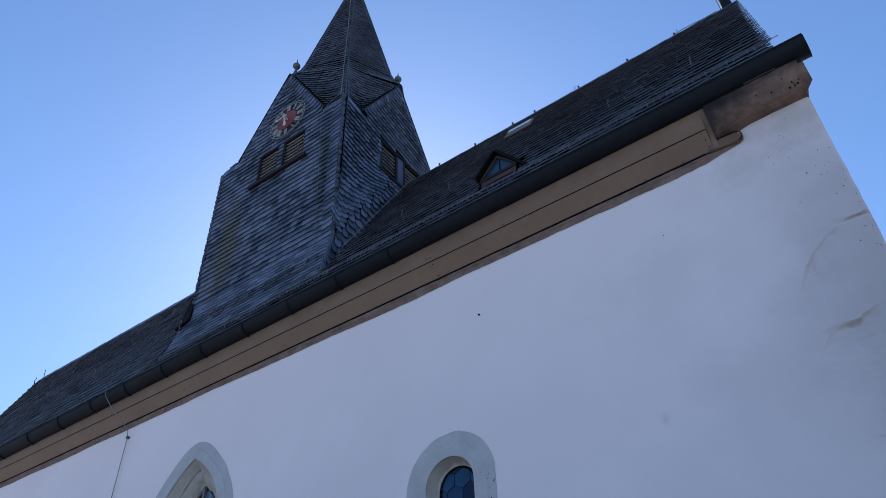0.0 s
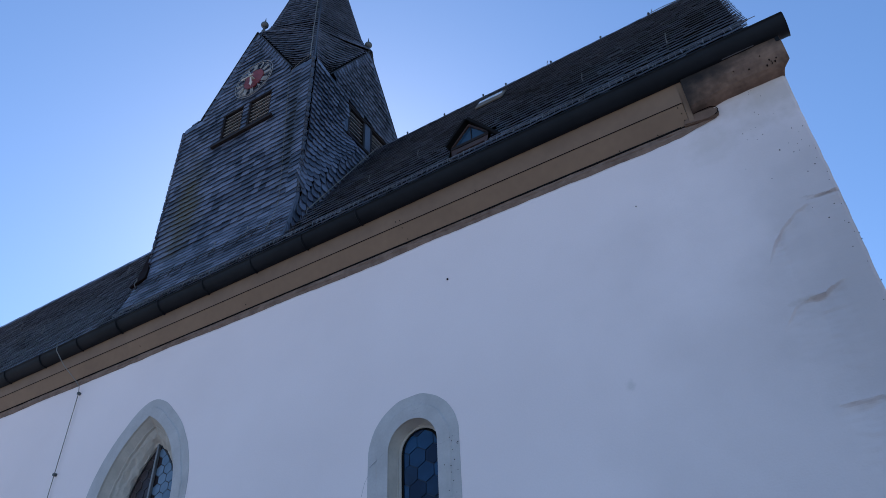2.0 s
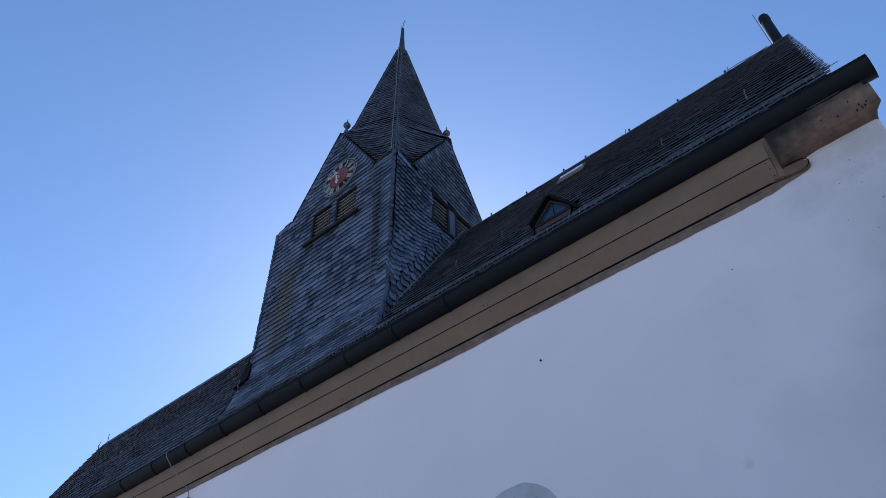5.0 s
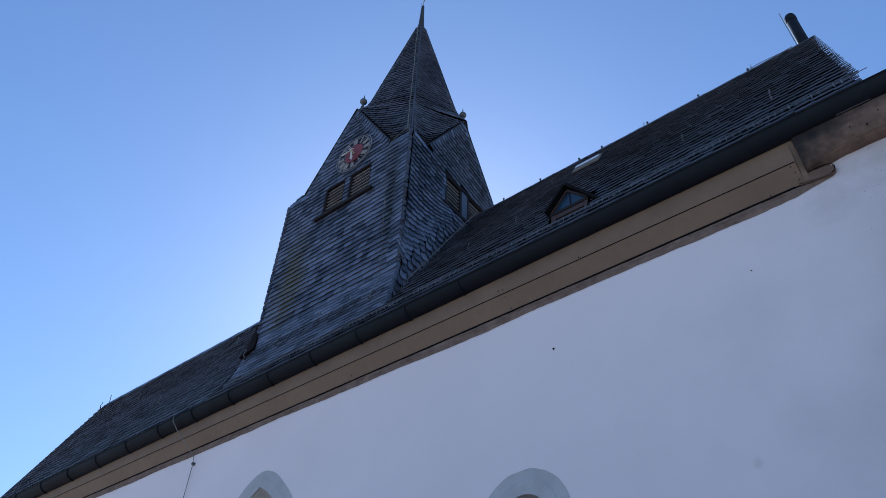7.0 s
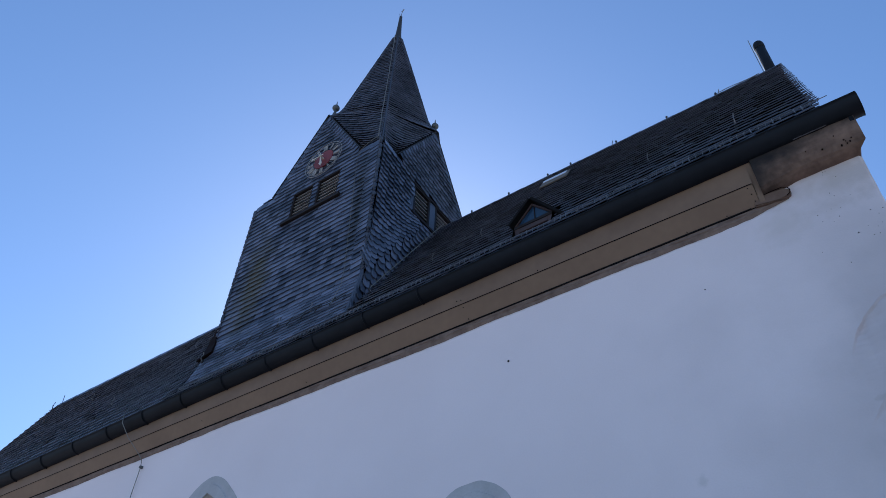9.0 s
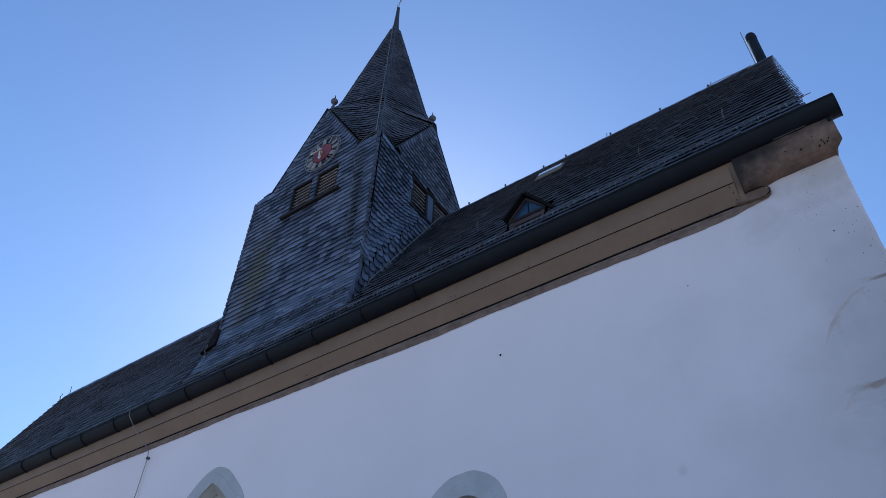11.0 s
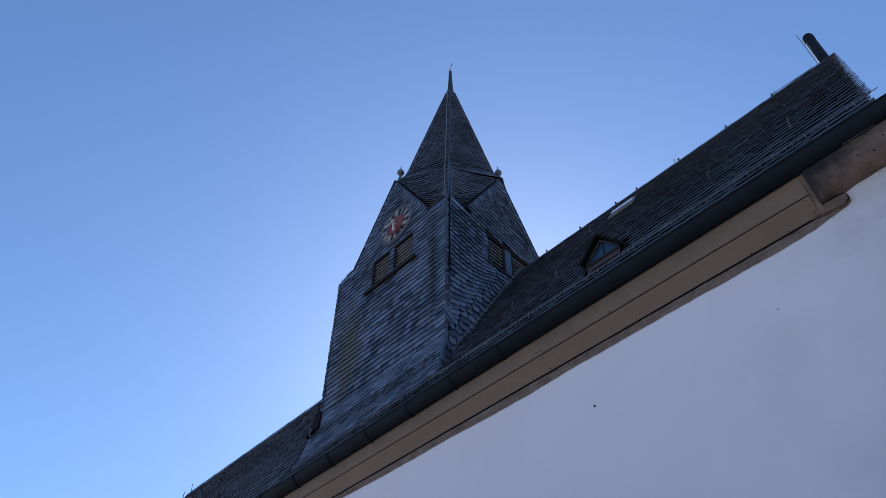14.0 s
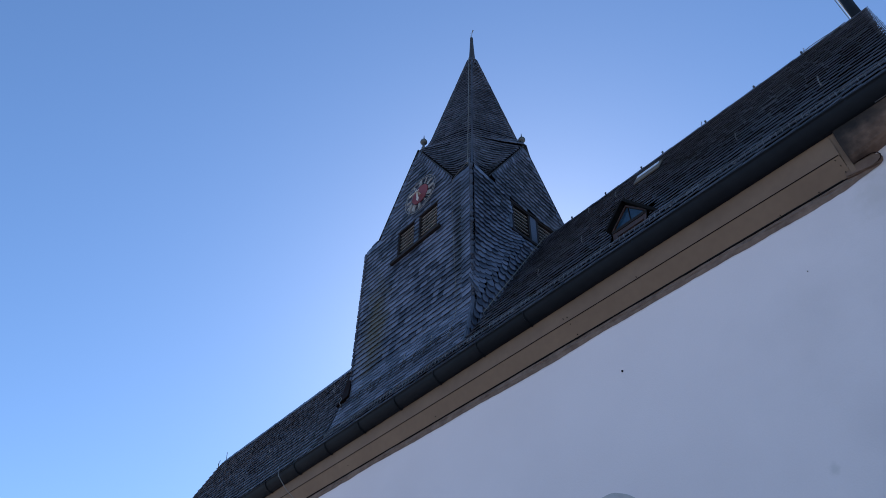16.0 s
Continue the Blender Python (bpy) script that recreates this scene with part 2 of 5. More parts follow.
SQUARE = [
    [(-0.49, 0.02), (0.47, 0.0), (0.49, 1.0), (-0.49, 1.0)],
    [(-0.48, 0.0), (0.10, 0.015), (0.48, 0.0), (0.49, 1.0), (-0.49, 1.0)],
    [(-0.49, 0.0), (0.40, 0.0), (0.48, 0.06), (0.49, 1.0), (-0.49, 1.0)],
]
TRIMMED = [
    [(-0.46, 0.10), (-0.34, 0.0), (0.36, 0.0), (0.47, 0.05), (0.48, 1.0), (-0.48, 1.0)],
    [(-0.47, 0.03), (0.30, 0.0), (0.46, 0.12), (0.48, 1.0), (-0.48, 1.0)],
    [(-0.45, 0.14), (-0.25, 0.02), (0.44, 0.0), (0.47, 0.03), (0.48, 1.0), (-0.48, 1.0)],
    [(-0.47, 0.0), (0.46, 0.02), (0.48, 1.0), (-0.48, 1.0)],
]
LAPPED = [
    [(-0.50, 0.07), (-0.40, 0.0), (0.44, 0.0), (0.50, 0.05), (0.50, 1.0), (-0.50, 1.0)],
    [(-0.50, 0.02), (0.30, 0.0), (0.50, 0.10), (0.50, 1.0), (-0.50, 1.0)],
    [(-0.50, 0.12), (-0.28, 0.02), (0.46, 0.0), (0.50, 0.02), (0.50, 1.0), (-0.50, 1.0)],
    [(-0.50, 0.0), (0.48, 0.02), (0.50, 1.0), (-0.50, 1.0)],
]
SCALE = [
    [(-0.46, 0.22), (-0.28, 0.06), (0.0, 0.0), (0.30, 0.04), (0.50, 0.16), (0.52, 1.0), (-0.50, 1.0)],
    [(-0.47, 0.26), (-0.26, 0.07), (0.04, 0.0), (0.34, 0.05), (0.50, 0.20), (0.52, 1.0), (-0.50, 1.0)],
]


def slate_matrix(a, b, up, out, gauge, thick=0.012, lap=1.75, roll=0.0, body=0.5):
    """The tile whose lower edge runs from a to b, lying up the slope with its lower edge lifted."""
    u = b - a
    w = u.length
    u.normalize()
    n = u.cross(up).normalized()
    if n.dot(out) < 0:
        n = -n
    v = n.cross(u).normalized()
    if v.dot(up) < 0:
        v = -v
    length = gauge * lap
    tilt = math.atan2(thick * 1.6, length) + rnd.gauss(0, 0.008)
    v2 = (v * math.cos(tilt) - n * math.sin(tilt)).normalized()
    skew = rnd.gauss(0, 0.006)
    u2 = (u + v * skew + n * (roll + rnd.gauss(0, 0.012))).normalized()
    n2 = u2.cross(v2)
    if n2.dot(n) < 0:
        n2 = -n2
    lift = thick * 1.75
    p = (a + b) / 2 + n * lift + v * rnd.gauss(0, 0.004)
    m = Matrix.Identity(4)
    for i, c in enumerate((u2 * w, v2 * length, n2 * thick * body)):
        m[0][i], m[1][i], m[2][i] = c
    m.translation = p
    return m


def course(out_list, line, up, out, gauge, width, shift, thick=0.012, roll=0.0, body=0.5):
    """Tiles along one course: line is two or more points, cut into widths."""
    pts = [Vector(p) for p in line]
    seg = [0.0]
    for p, q in zip(pts, pts[1:]):
        seg.append(seg[-1] + (q - p).length)
    total = seg[-1]
    if total < 0.03:
        return

    def at(s):
        for i in range(len(pts) - 1):
            if s <= seg[i + 1] or i == len(pts) - 2:
                k = (s - seg[i]) / max(seg[i + 1] - seg[i], 1e-6)
                return pts[i].lerp(pts[i + 1], k)

    cuts, s = [0.0], width * (0.3 + 0.7 * shift)
    while s < total - 0.3 * width:
        cuts.append(s)
        s += width * rnd.uniform(0.82, 1.18)
    cuts.append(total)
    for s0, s1 in zip(cuts, cuts[1:]):
        out_list.append(slate_matrix(at(s0), at(s1), Vector(up), Vector(out), gauge, thick, roll=roll, body=body))


def lay(parent, matrices, outlines, mat, near, single=300):
    """The tiles nearest to a place of the plan as objects of their own, the rest joined."""
    meshes = [slate_mesh("slate", o, mat) for o in outlines]
    order = sorted(range(len(matrices)), key=lambda i: (matrices[i].translation - Vector(near)).length)
    inverse = Matrix.Translation(-parent.matrix_basis.translation) if parent.parent is None else Matrix.Identity(4)
    for i in order[:single]:
        ob = new("slate", meshes[i % len(meshes)])
        ob.parent = parent
        ob.matrix_parent_inverse = inverse
        ob.matrix_basis = matrices[i]
    rest = order[single:]
    if not rest:
        return
    bases = []
    for me in meshes:
        co = np.array([v.co[:] for v in me.vertices])
        bases.append((co, [tuple(p.vertices) for p in me.polygons]))
    verts, faces, start = [], [], 0
    for i in rest:
        co, fs = bases[i % len(bases)]
        m = np.array(matrices[i])
        verts.append(co @ m[:3, :3].T + m[:3, 3])
        faces += [tuple(start + k for k in f) for f in fs]
        start += len(co)
    me = bpy.data.meshes.new("slating")
    me.from_pydata(np.concatenate(verts).tolist(), [], faces)
    me.update()
    me.materials.append(mat)
    ob = new("slating", me)
    ob.parent, ob.matrix_parent_inverse = parent, inverse
    tagged(ob, kind="stuff")


# ---- ground ----
bm = bmesh.new()
bmesh.ops.create_grid(bm, x_segments=40, y_segments=40, size=1500)
tagged(part("ground", bm, GRAVEL), "pale gravel ground round the church", "ground", kind="structure")

# ---- plan of the church ----
WALL_Y, WALL_X0, WALL_X1, WALL_TOP = 6.0, -20.0, 0.32, 7.46
CHOIR_X0 = -15.67
EAVE_Y, EAVE_Z = 5.70, 8.01             # lower edge of the roof slope
RIDGE_Y, RIDGE_Z = 8.03, 11.90
CHOIR_Y, CHOIR_Z = 6.95, 10.75
VERGE_X = 0.29
DORMER_X = -3.00
TX0, TX1, TY0, TY1 = -9.03, -5.97, 6.0, 9.06
TCX, TCY = -7.48, 7.55


def arch(cx, half, spring, steps=36):
    """Upper outline of a round arch, from left to right."""
    return [(cx - half * math.cos(math.pi * i / steps), spring + half * math.sin(math.pi * i / steps)) for i in range(steps + 1)]


def lancet(cx, half, spring, rise, steps=24):
    """Upper outline of a pointed arch, from left to right."""
    r = (half * half + rise * rise) / (2 * half)
    top = math.asin(rise / r)
    left = [(cx - half + r - r * math.cos(top * i / steps), spring + r * math.sin(top * i / steps)) for i in range(steps + 1)]
    return left + [(2 * cx - x, z) for x, z in left[-2::-1]]


def opening(curve, sill):
    return [(curve[0][0], sill)] + curve + [(curve[-1][0], sill)]


ROUND = dict(out=opening(arch(-4.05, 0.535, 4.74), 3.05), hole=opening(arch(-4.045, 0.29, 4.72), 3.3), glass=opening(arch(-4.03, 0.235, 4.72), 3.34), depth=0.13, rough=0.012, steps=((0.04, 0.05), (0.55, 0.74), (0.62, 0.76), (0.68, 0.86), (1.0, 0.92), (1.0, 1.1)))
POINT = dict(out=opening(lancet(-8.2, 0.97, 5.0, 1.51), 2.5), hole=opening(lancet(-8.2, 0.72, 5.0, 1.247), 2.75), glass=opening(lancet(-8.2, 0.50, 4.95, 1.0), 2.8), depth=0.27, rough=0.045, steps=((0.03, 0.03), (0.30, 0.34), (0.36, 0.35), (0.40, 0.46), (0.50, 0.50), (0.60, 0.56), (0.68, 0.66), (0.80, 0.72), (0.90, 0.84), (1.0, 0.92), (1.0, 1.1)))

top_at = max(range(len(POINT["out"])), key=lambda i: POINT["out"][i][1])
for _ in range(10):
    o = POINT["out"]
    POINT["out"] = [((o[i - 1][0] + 2 * o[i][0] + o[i + 1][0]) / 4, (o[i - 1][1] + 2 * o[i][1] + o[i + 1][1]) / 4 + 0.0035) if abs(i - top_at) < 7 else o[i] for i in range(len(o))]

# the long wall, with its two openings going through, and the damaged corner
SPLIT = -1.35
CRACKS = [
    ([-0.43, -0.36, -0.28, -0.16, -0.03, 0.06, 0.33], [5.30, 5.47, 5.61, 5.74, 5.83, 5.86, 5.86], 0.026, -0.02),
    ([-0.01, 0.10, 0.20, 0.33], [5.94, 5.935, 5.92, 5.91], 0.012, 0.40),
    ([-0.50, -0.45, -0.33, -0.25, -0.08, 0.03, 0.33], [4.60, 4.78, 4.93, 4.97, 4.98, 5.03, 5.09], 0.022, -0.02),
    ([-0.40, -0.20, 0.05, 0.33], [4.06, 4.05, 4.03, 4.0], 0.018, 0.40),
]


def relief(x, z):
    """How far the plaster stands proud at a place near the corner."""
    h = 0.006 * noise.noise((x * 1.7, 3.1, z * 1.3)) + 0.0015 * noise.noise((x * 9, 1.0, z * 9))
    for xs, zs, deep, last in CRACKS:
        if xs[0] - 0.12 < x:
            line = float(np.interp(x, xs, zs)) + 0.018 * noise.noise((x * 14, 7.7, 0.3))
            s = line - z
            side = min(1.0, max(0.0, (x - xs[0] - 0.03) / 0.18)) * min(1.0, max(0.12, 1 - (x - last) / 0.12))
            side *= min(1.0, max(0.25, 0.75 + 1.3 * noise.noise((x * 7, 3.0, zs[0]))))
            if s > 0:
                rough = 0.5 + 0.5 * noise.noise((x * 8, z * 22, 2.0))
                h -= 2.2 * side * deep * (0.35 + 0.65 * rough) * math.exp(-s / 0.32) * min(1.0, s / 0.022)
                h += side * 0.012 * noise.noise((x * 3.5, 6.0, z * 10)) * math.exp(-s / 0.3)
            else:
                h += side * 0.010 * math.exp(s / 0.05)
    return h * min(1.0, max(0.0, (x - SPLIT) / 0.3))


def long_wall():
    bm = bmesh.new()
    loops = [[(WALL_X0, 0), (SPLIT, 0), (SPLIT, WALL_TOP), (WALL_X0, WALL_TOP)], ROUND["hole"], POINT["hole"]]
    edges = []
    for loop in loops:
        vs = [bm.verts.new((x, WALL_Y, z)) for x, z in loop]
        edges += [bm.edges.new((vs[i], vs[(i + 1) % len(vs)])) for i in range(len(vs))]
    bmesh.ops.triangle_fill(bm, use_beauty=True, edges=edges)
    back = bmesh.ops.extrude_face_region(bm, geom=bm.faces[:])
    for v in back["geom"]:
        if isinstance(v, bmesh.types.BMVert):
            v.co.y += 0.6
    bmesh.ops.recalc_face_normals(bm, faces=bm.faces)
    nx, nz = 130, 560
    grid = []
    for j in range(nz + 1):
        z = WALL_TOP * j / nz
        edge = WALL_X1 - 0.008 + 0.022 * (z - 5.0) + 0.012 * noise.noise((0.5, 2.0, z * 1.1)) + 0.005 * noise.noise((4.0, 0.3, z * 6))
        row = []
        for i in range(nx + 1):
            k = i / nx
            x = SPLIT + (edge - SPLIT) * k
            row.append(bm.verts.new((x, WALL_Y - relief(x, z) + (0.012 if i == nx else 0.0), z)))
        row.append(bm.verts.new((edge + 0.012, WALL_Y + 0.03, z)))
        row.append(bm.verts.new((edge, WALL_Y + 0.6, z)))
        grid.append(row)
    for a, b in zip(grid, grid[1:]):
        for i in range(len(a) - 1):
            bm.faces.new((a[i], a[i + 1], b[i + 1], b[i]))
    me = bpy.data.meshes.new("wall_south")
    bmesh.ops.recalc_face_normals(bm, faces=bm.faces)
    bm.to_mesh(me)
    bm.free()
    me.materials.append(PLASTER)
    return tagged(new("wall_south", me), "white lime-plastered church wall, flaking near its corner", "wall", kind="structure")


wall = long_wall()
for name, b in (("wall_north", (WALL_X0, WALL_X1, 14.0, 14.5, 0, 7.7)), ("wall_east", (-0.28, 0.30, 6.6, 14.0, 0, 7.7)), ("wall_west", (WALL_X0, WALL_X0 + 0.5, 6.6, 14.0, 0, 7.7))):
    tagged(part(name, box(bmesh.new(), *b), PLASTER), "white lime-plastered church wall", "wall", kind="structure")
bm = prism(bmesh.new(), [(0.0, 6.10, 7.7), (0.0, 14.3, 7.7), (0.0, 13.15, 9.4), (0.0, 10.24, 14.4), (0.0, 7.36, 9.5)], (0.25, 0, 0))
tagged(part("gable_wall", bm, PLASTER), "white plastered gable under the nave roof", "wall", kind="structure")
bm = prism(bmesh.new(), [(WALL_X0 + 0.3, 6.10, 7.7), (WALL_X0 + 0.3, 11.4, 7.7), (WALL_X0 + 0.3, 8.85, 13.0), (WALL_X0 + 0.3, 7.36, 9.5)], (0.3, 0, 0))
tagged(part("gable_wall", bm, PLASTER), "white plastered gable under the choir roof", "wall", kind="structure")


# ---- windows ----
def inside(poly, pts):
    """The part of a convex outline's cell that lies within another convex outline."""
    for i in range(len(poly)):
        (ax, az), (bx, bz) = poly[i], poly[(i + 1) % len(poly)]
        keep = []
        for j in range(len(pts)):
            p, q = pts[j], pts[(j + 1) % len(pts)]
            sp = (bx - ax) * (p[1] - az) - (bz - az) * (p[0] - ax)
            sq = (bx - ax) * (q[1] - az) - (bz - az) * (q[0] - ax)
            if sp <= 0:
                keep.append(p)
            if (sp < 0 < sq) or (sq < 0 < sp):
                k = sp / (sp - sq)
                keep.append((p[0] + k * (q[0] - p[0]), p[1] + k * (q[1] - p[1])))
        pts = keep
        if len(pts) < 3:
            return []
    return pts


def leaded_window(name, label, w, cell, glass, mullion, came, rim, lead):
    ob = thing(name, (w["hole"][0][0], WALL_Y, w["hole"][0][1]), label, "window", kind="structure")
    yf, yg = WALL_Y, WALL_Y + w["depth"]
    # painted band round the opening
    bm = bmesh.new()
    wob = [0.010 * noise.noise((i * 0.3, 5.0, 1.0)) for i in range(len(w["out"]))]
    out = [(x + e, z + e) for (x, z), e in zip(w["out"], wob)]
    crest = [(ox + (hx - ox) * k, oz + (hz - oz) * k) for i, ((ox, oz), (hx, hz)) in enumerate(zip(out, w["hole"])) for k in (0.42 + 0.10 * noise.noise((i * 0.175, 2.0, 7.0)),)]
    crest_in = [(x + (hx - x) * 0.10, z + (hz - z) * 0.10) for (x, z), (hx, hz) in zip(crest, w["hole"])]
    inner = [(x, yf - 0.018, z) for x, z in w["hole"]]
    band = [[(x, yf + 0.002, z) for x, z in out], [(x, yf - 0.006, z) for x, z in out], [(x, yf - 0.004, z) for x, z in crest], [(x, yf - 0.018, z) for x, z in crest_in], inner]
    for p, q in zip(band, band[1:]):
        strip(bm, p, q)
    bmesh.ops.remove_doubles(bm, verts=bm.verts, dist=0.0005)
    part("surround", bm, SURROUND, ob, "grey painted band round the opening")
    # splayed reveal in two steps
    bm = bmesh.new()
    deep = w["depth"]
    def fine(line):
        return [tuple(u + (v - u) * j / 4 for u, v in zip(p, q)) for p, q in zip(line, line[1:]) for j in range(4)] + [line[-1]]

    hole, glazing = fine(w["hole"]), fine(w["glass"])
    lines = [[(x, yf - 0.018, z) for x, z in hole]]
    steps = w["steps"]
    for k, d in steps:
        rough = w["rough"] * min(1.0, k * 1.6)
        lines.append([(p[0] + (q[0] - p[0]) * (k + rough * 3.0 * noise.noise((i * 0.105, k * 4, 1.0))), yf + deep * d + rough * 0.7 * noise.noise((i * 0.115, k * 5, 4.0)), p[1] + (q[1] - p[1]) * (k + rough * 3.0 * noise.noise((i * 0.105, k * 4, 1.0)))) for i, (p, q) in enumerate(zip(hole, glazing))])
    for p, q in zip(lines, lines[1:]):
        strip(bm, p, q)
    strip(bm, lines[-1], [(x, yf + 0.5, z) for x, z in hole])
    bmesh.ops.remove_doubles(bm, verts=bm.verts, dist=0.0005)
    part("reveal", bm, REVEAL, ob, "cream painted stone reveal")
    bm = bmesh.new()
    x0, x1, zs = w["hole"][0][0], w["hole"][-1][0], w["hole"][0][1]
    prism(bm, [(x0, yf - 0.03, zs - 0.06), (x0, yf + 0.3, zs - 0.06), (x0, yf + 0.3, zs + 0.06), (x0, yf - 0.03, zs)], (x1 - x0, 0, 0))
    part("sill", bm, STONE, ob, "sloping stone sill")
    # dark metal rim
    bm = bmesh.new()
    cx = (w["glass"][0][0] + w["glass"][-1][0]) / 2
    cz = 4.6
    small = [(cx + (x - cx) * rim, cz + (z - cz) * (1 - 0.36 * (1 - rim))) for x, z in w["glass"]]
    strip(bm, [(x, yg, z) for x, z in w["glass"]], [(x, yg - 0.012, z) for x, z in small])
    strip(bm, [(x, yg - 0.012, z) for x, z in small], [(x, yg + 0.02, z) for x, z in small])
    part("rim", bm, LEAD if mullion else UNDERLAY, ob)
    # the lead net behind the panes, then each pane
    bm = bmesh.new()
    bm.faces.new([bm.verts.new((x, yg + 0.006, z)) for x, z in w["glass"]])
    part("lead_net", bm, lead, ob)
    xa, xb = w["glass"][0][0], w["glass"][-1][0]
    za, zb = w["glass"][0][1], max(z for _, z in w["glass"])
    dz = cell * 0.866
    j, z = 0, za
    while z < zb + cell:
        x = xa - cell + (cell * 0.5 if j % 2 else 0)
        while x < xb + cell:
            r = cell * 0.555
            hexa = [(x + r * math.sin(math.pi / 3 * k), z + r * math.cos(math.pi / 3 * k)) for k in range(6)]
            cut = inside(small, hexa)
            if len(cut) >= 3:
                mx, mz = sum(p[0] for p in cut) / len(cut), sum(p[1] for p in cut) / len(cut)
                area = 0.5 * abs(sum(cut[i][0] * cut[(i + 1) % len(cut)][1] - cut[(i + 1) % len(cut)][0] * cut[i][1] for i in range(len(cut))))
                if area > 0.0004:
                    k = max(0.5, 1 - came / math.sqrt(area))
                    pts = [(mx + (p[0] - mx) * k, mz + (p[1] - mz) * k) for p in cut]
                    ta, tb = rnd.gauss(0, 0.02), rnd.gauss(0, 0.02)
                    bm = prism(bmesh.new(), [(p[0], yg - 0.004 + ta * (p[0] - mx) + tb * (p[1] - mz), p[1]) for p in pts], (0, 0.004, 0))
                    # panes left of the middle, above a slanting line, are dark brown
                    part("pane", bm, BROWNPANE if mullion and mx < cx + 0.04 and mz > 4.75 + 1.6 * (mx - cx + 0.5) * 0.3 else glass, ob)
            x += cell
        z += dz
        j += 1
    if mullion:
        part("mullion", box(bmesh.new(), cx - 0.016, cx + 0.016, yg - 0.05, yg - 0.008, za, zb - 0.02, 0.004), GALV, ob, "pale iron centre bar")
    return ob


leaded_window("window_1", "small round-arched window with large blue leaded hexagon panes", ROUND, 0.19, DARKGLASS, False, 0.0015, 0.86, NETDARK)
leaded_window("window_2", "pointed gothic window with pale hexagonal leaded panes", POINT, 0.145, PALEGLASS, True, 0.005, 0.93, LEAD)

# ---- eaves: boards, mortar band, stone cornice ----
eaves = thing("eaves_boarding", (-8, 5.9, 7.3), "brown painted boards closing the eaves above the wall", "cornice")
XB = -0.60


def eave_z(x):
    """How much the lower boards climb towards the far end."""
    return 0.018 * max(0.0, -0.6 - x)


def sheet(rows, deep, x0, x1, steps):
    """A board with the given cross-section line (y, z, climb), swept along the eaves and thickened backwards."""
    bm = bmesh.new()
    lines = []
    for i in range(steps + 1):
        x = x0 + (x1 - x0) * i / steps
        ring = [(x, y, z + c * eave_z(x) + 0.003 * noise.noise((x * 0.9, z, 4.0))) for y, z, c in rows] + [(x, y + deep, z + c * eave_z(x)) for y, z, c in rows[::-1]]
        lines.append([bm.verts.new(p) for p in ring])
    k = len(lines[0])
    for a, b in zip(lines, lines[1:]):
        for j in range(k):
            bm.faces.new((a[j], a[(j + 1) % k], b[(j + 1) % k], b[j]))
    bm.faces.new(lines[0])
    bm.faces.new(lines[-1][::-1])
    return bm


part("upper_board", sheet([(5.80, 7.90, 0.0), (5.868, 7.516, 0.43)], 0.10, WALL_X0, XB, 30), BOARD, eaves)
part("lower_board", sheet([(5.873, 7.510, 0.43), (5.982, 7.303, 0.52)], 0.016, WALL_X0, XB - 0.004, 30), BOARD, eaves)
part("end_stile", prism(bmesh.new(), [(XB, 5.79, 7.88), (XB, 5.965, 7.28), (XB, 6.02, 7.28), (XB, 6.02, 7.88)], (0.05, 0, 0)), BOARD, eaves)
for x, z in ((-4.16, 7.60), (-4.10, 7.59), (-3.05, 7.555), (-4.09, 7.50), (-4.06, 7.36), (-1.36, 7.325), (-0.66, 7.485), (-0.645, 7.42), (-0.64, 7.35), (-6.66, 7.41), (-0.94, 7.32), (-8.7, 7.47)):
    y = 5.80 + (7.90 - z) * 0.177 if z > 7.53 else 5.873 + (7.51 + 0.47 * eave_z(x) - z) * 0.527
    bm = bmesh.new()
    bmesh.ops.create_cone(bm, cap_ends=True, segments=8, radius1=0.0055, radius2=0.0045, depth=0.02, matrix=Matrix.Translation((x, y, z)) @ Matrix.Rotation(math.pi / 2, 4, "X"))
    part("screw", bm, UNDERLAY, eaves)
part("shadow_gap", sheet([(5.986, 7.31, 0.52), (5.986, 7.293, 0.52)], 0.01, WALL_X0, XB - 0.03, 30), UNDERLAY, eaves)

part("joint", sheet([(5.8656, 7.5185, 0.43), (5.8675, 7.5105, 0.43)], 0.004, WALL_X0, XB - 0.01, 30), UNDERLAY, eaves)
part("joint", sheet([(5.978, 7.307, 0.52), (5.9815, 7.293, 0.52)], 0.006, WALL_X0, XB - 0.10, 30), UNDERLAY, eaves)
bm = bmesh.new()
top, low = [], []
for i in range(701):
    x = WALL_X0 + (XB + 0.25 - WALL_X0) * i / 700
    top.append((x, 7.294 + 0.52 * eave_z(x)))
    low.append((x, 7.176 + 0.60 * eave_z(x) + 0.022 * noise.noise((x * 0.8, 0.4, 9.0)) + 0.010 * noise.noise((x * 3.0, 0.4, 2.0)) + 0.005 * noise.noise((x * 13, 0.4, 5.0)) - 0.015 * math.exp(-((x + 4.4) / 1.2) ** 2) + 0.07 * max(0.0, (x + 0.75) / 0.4)))
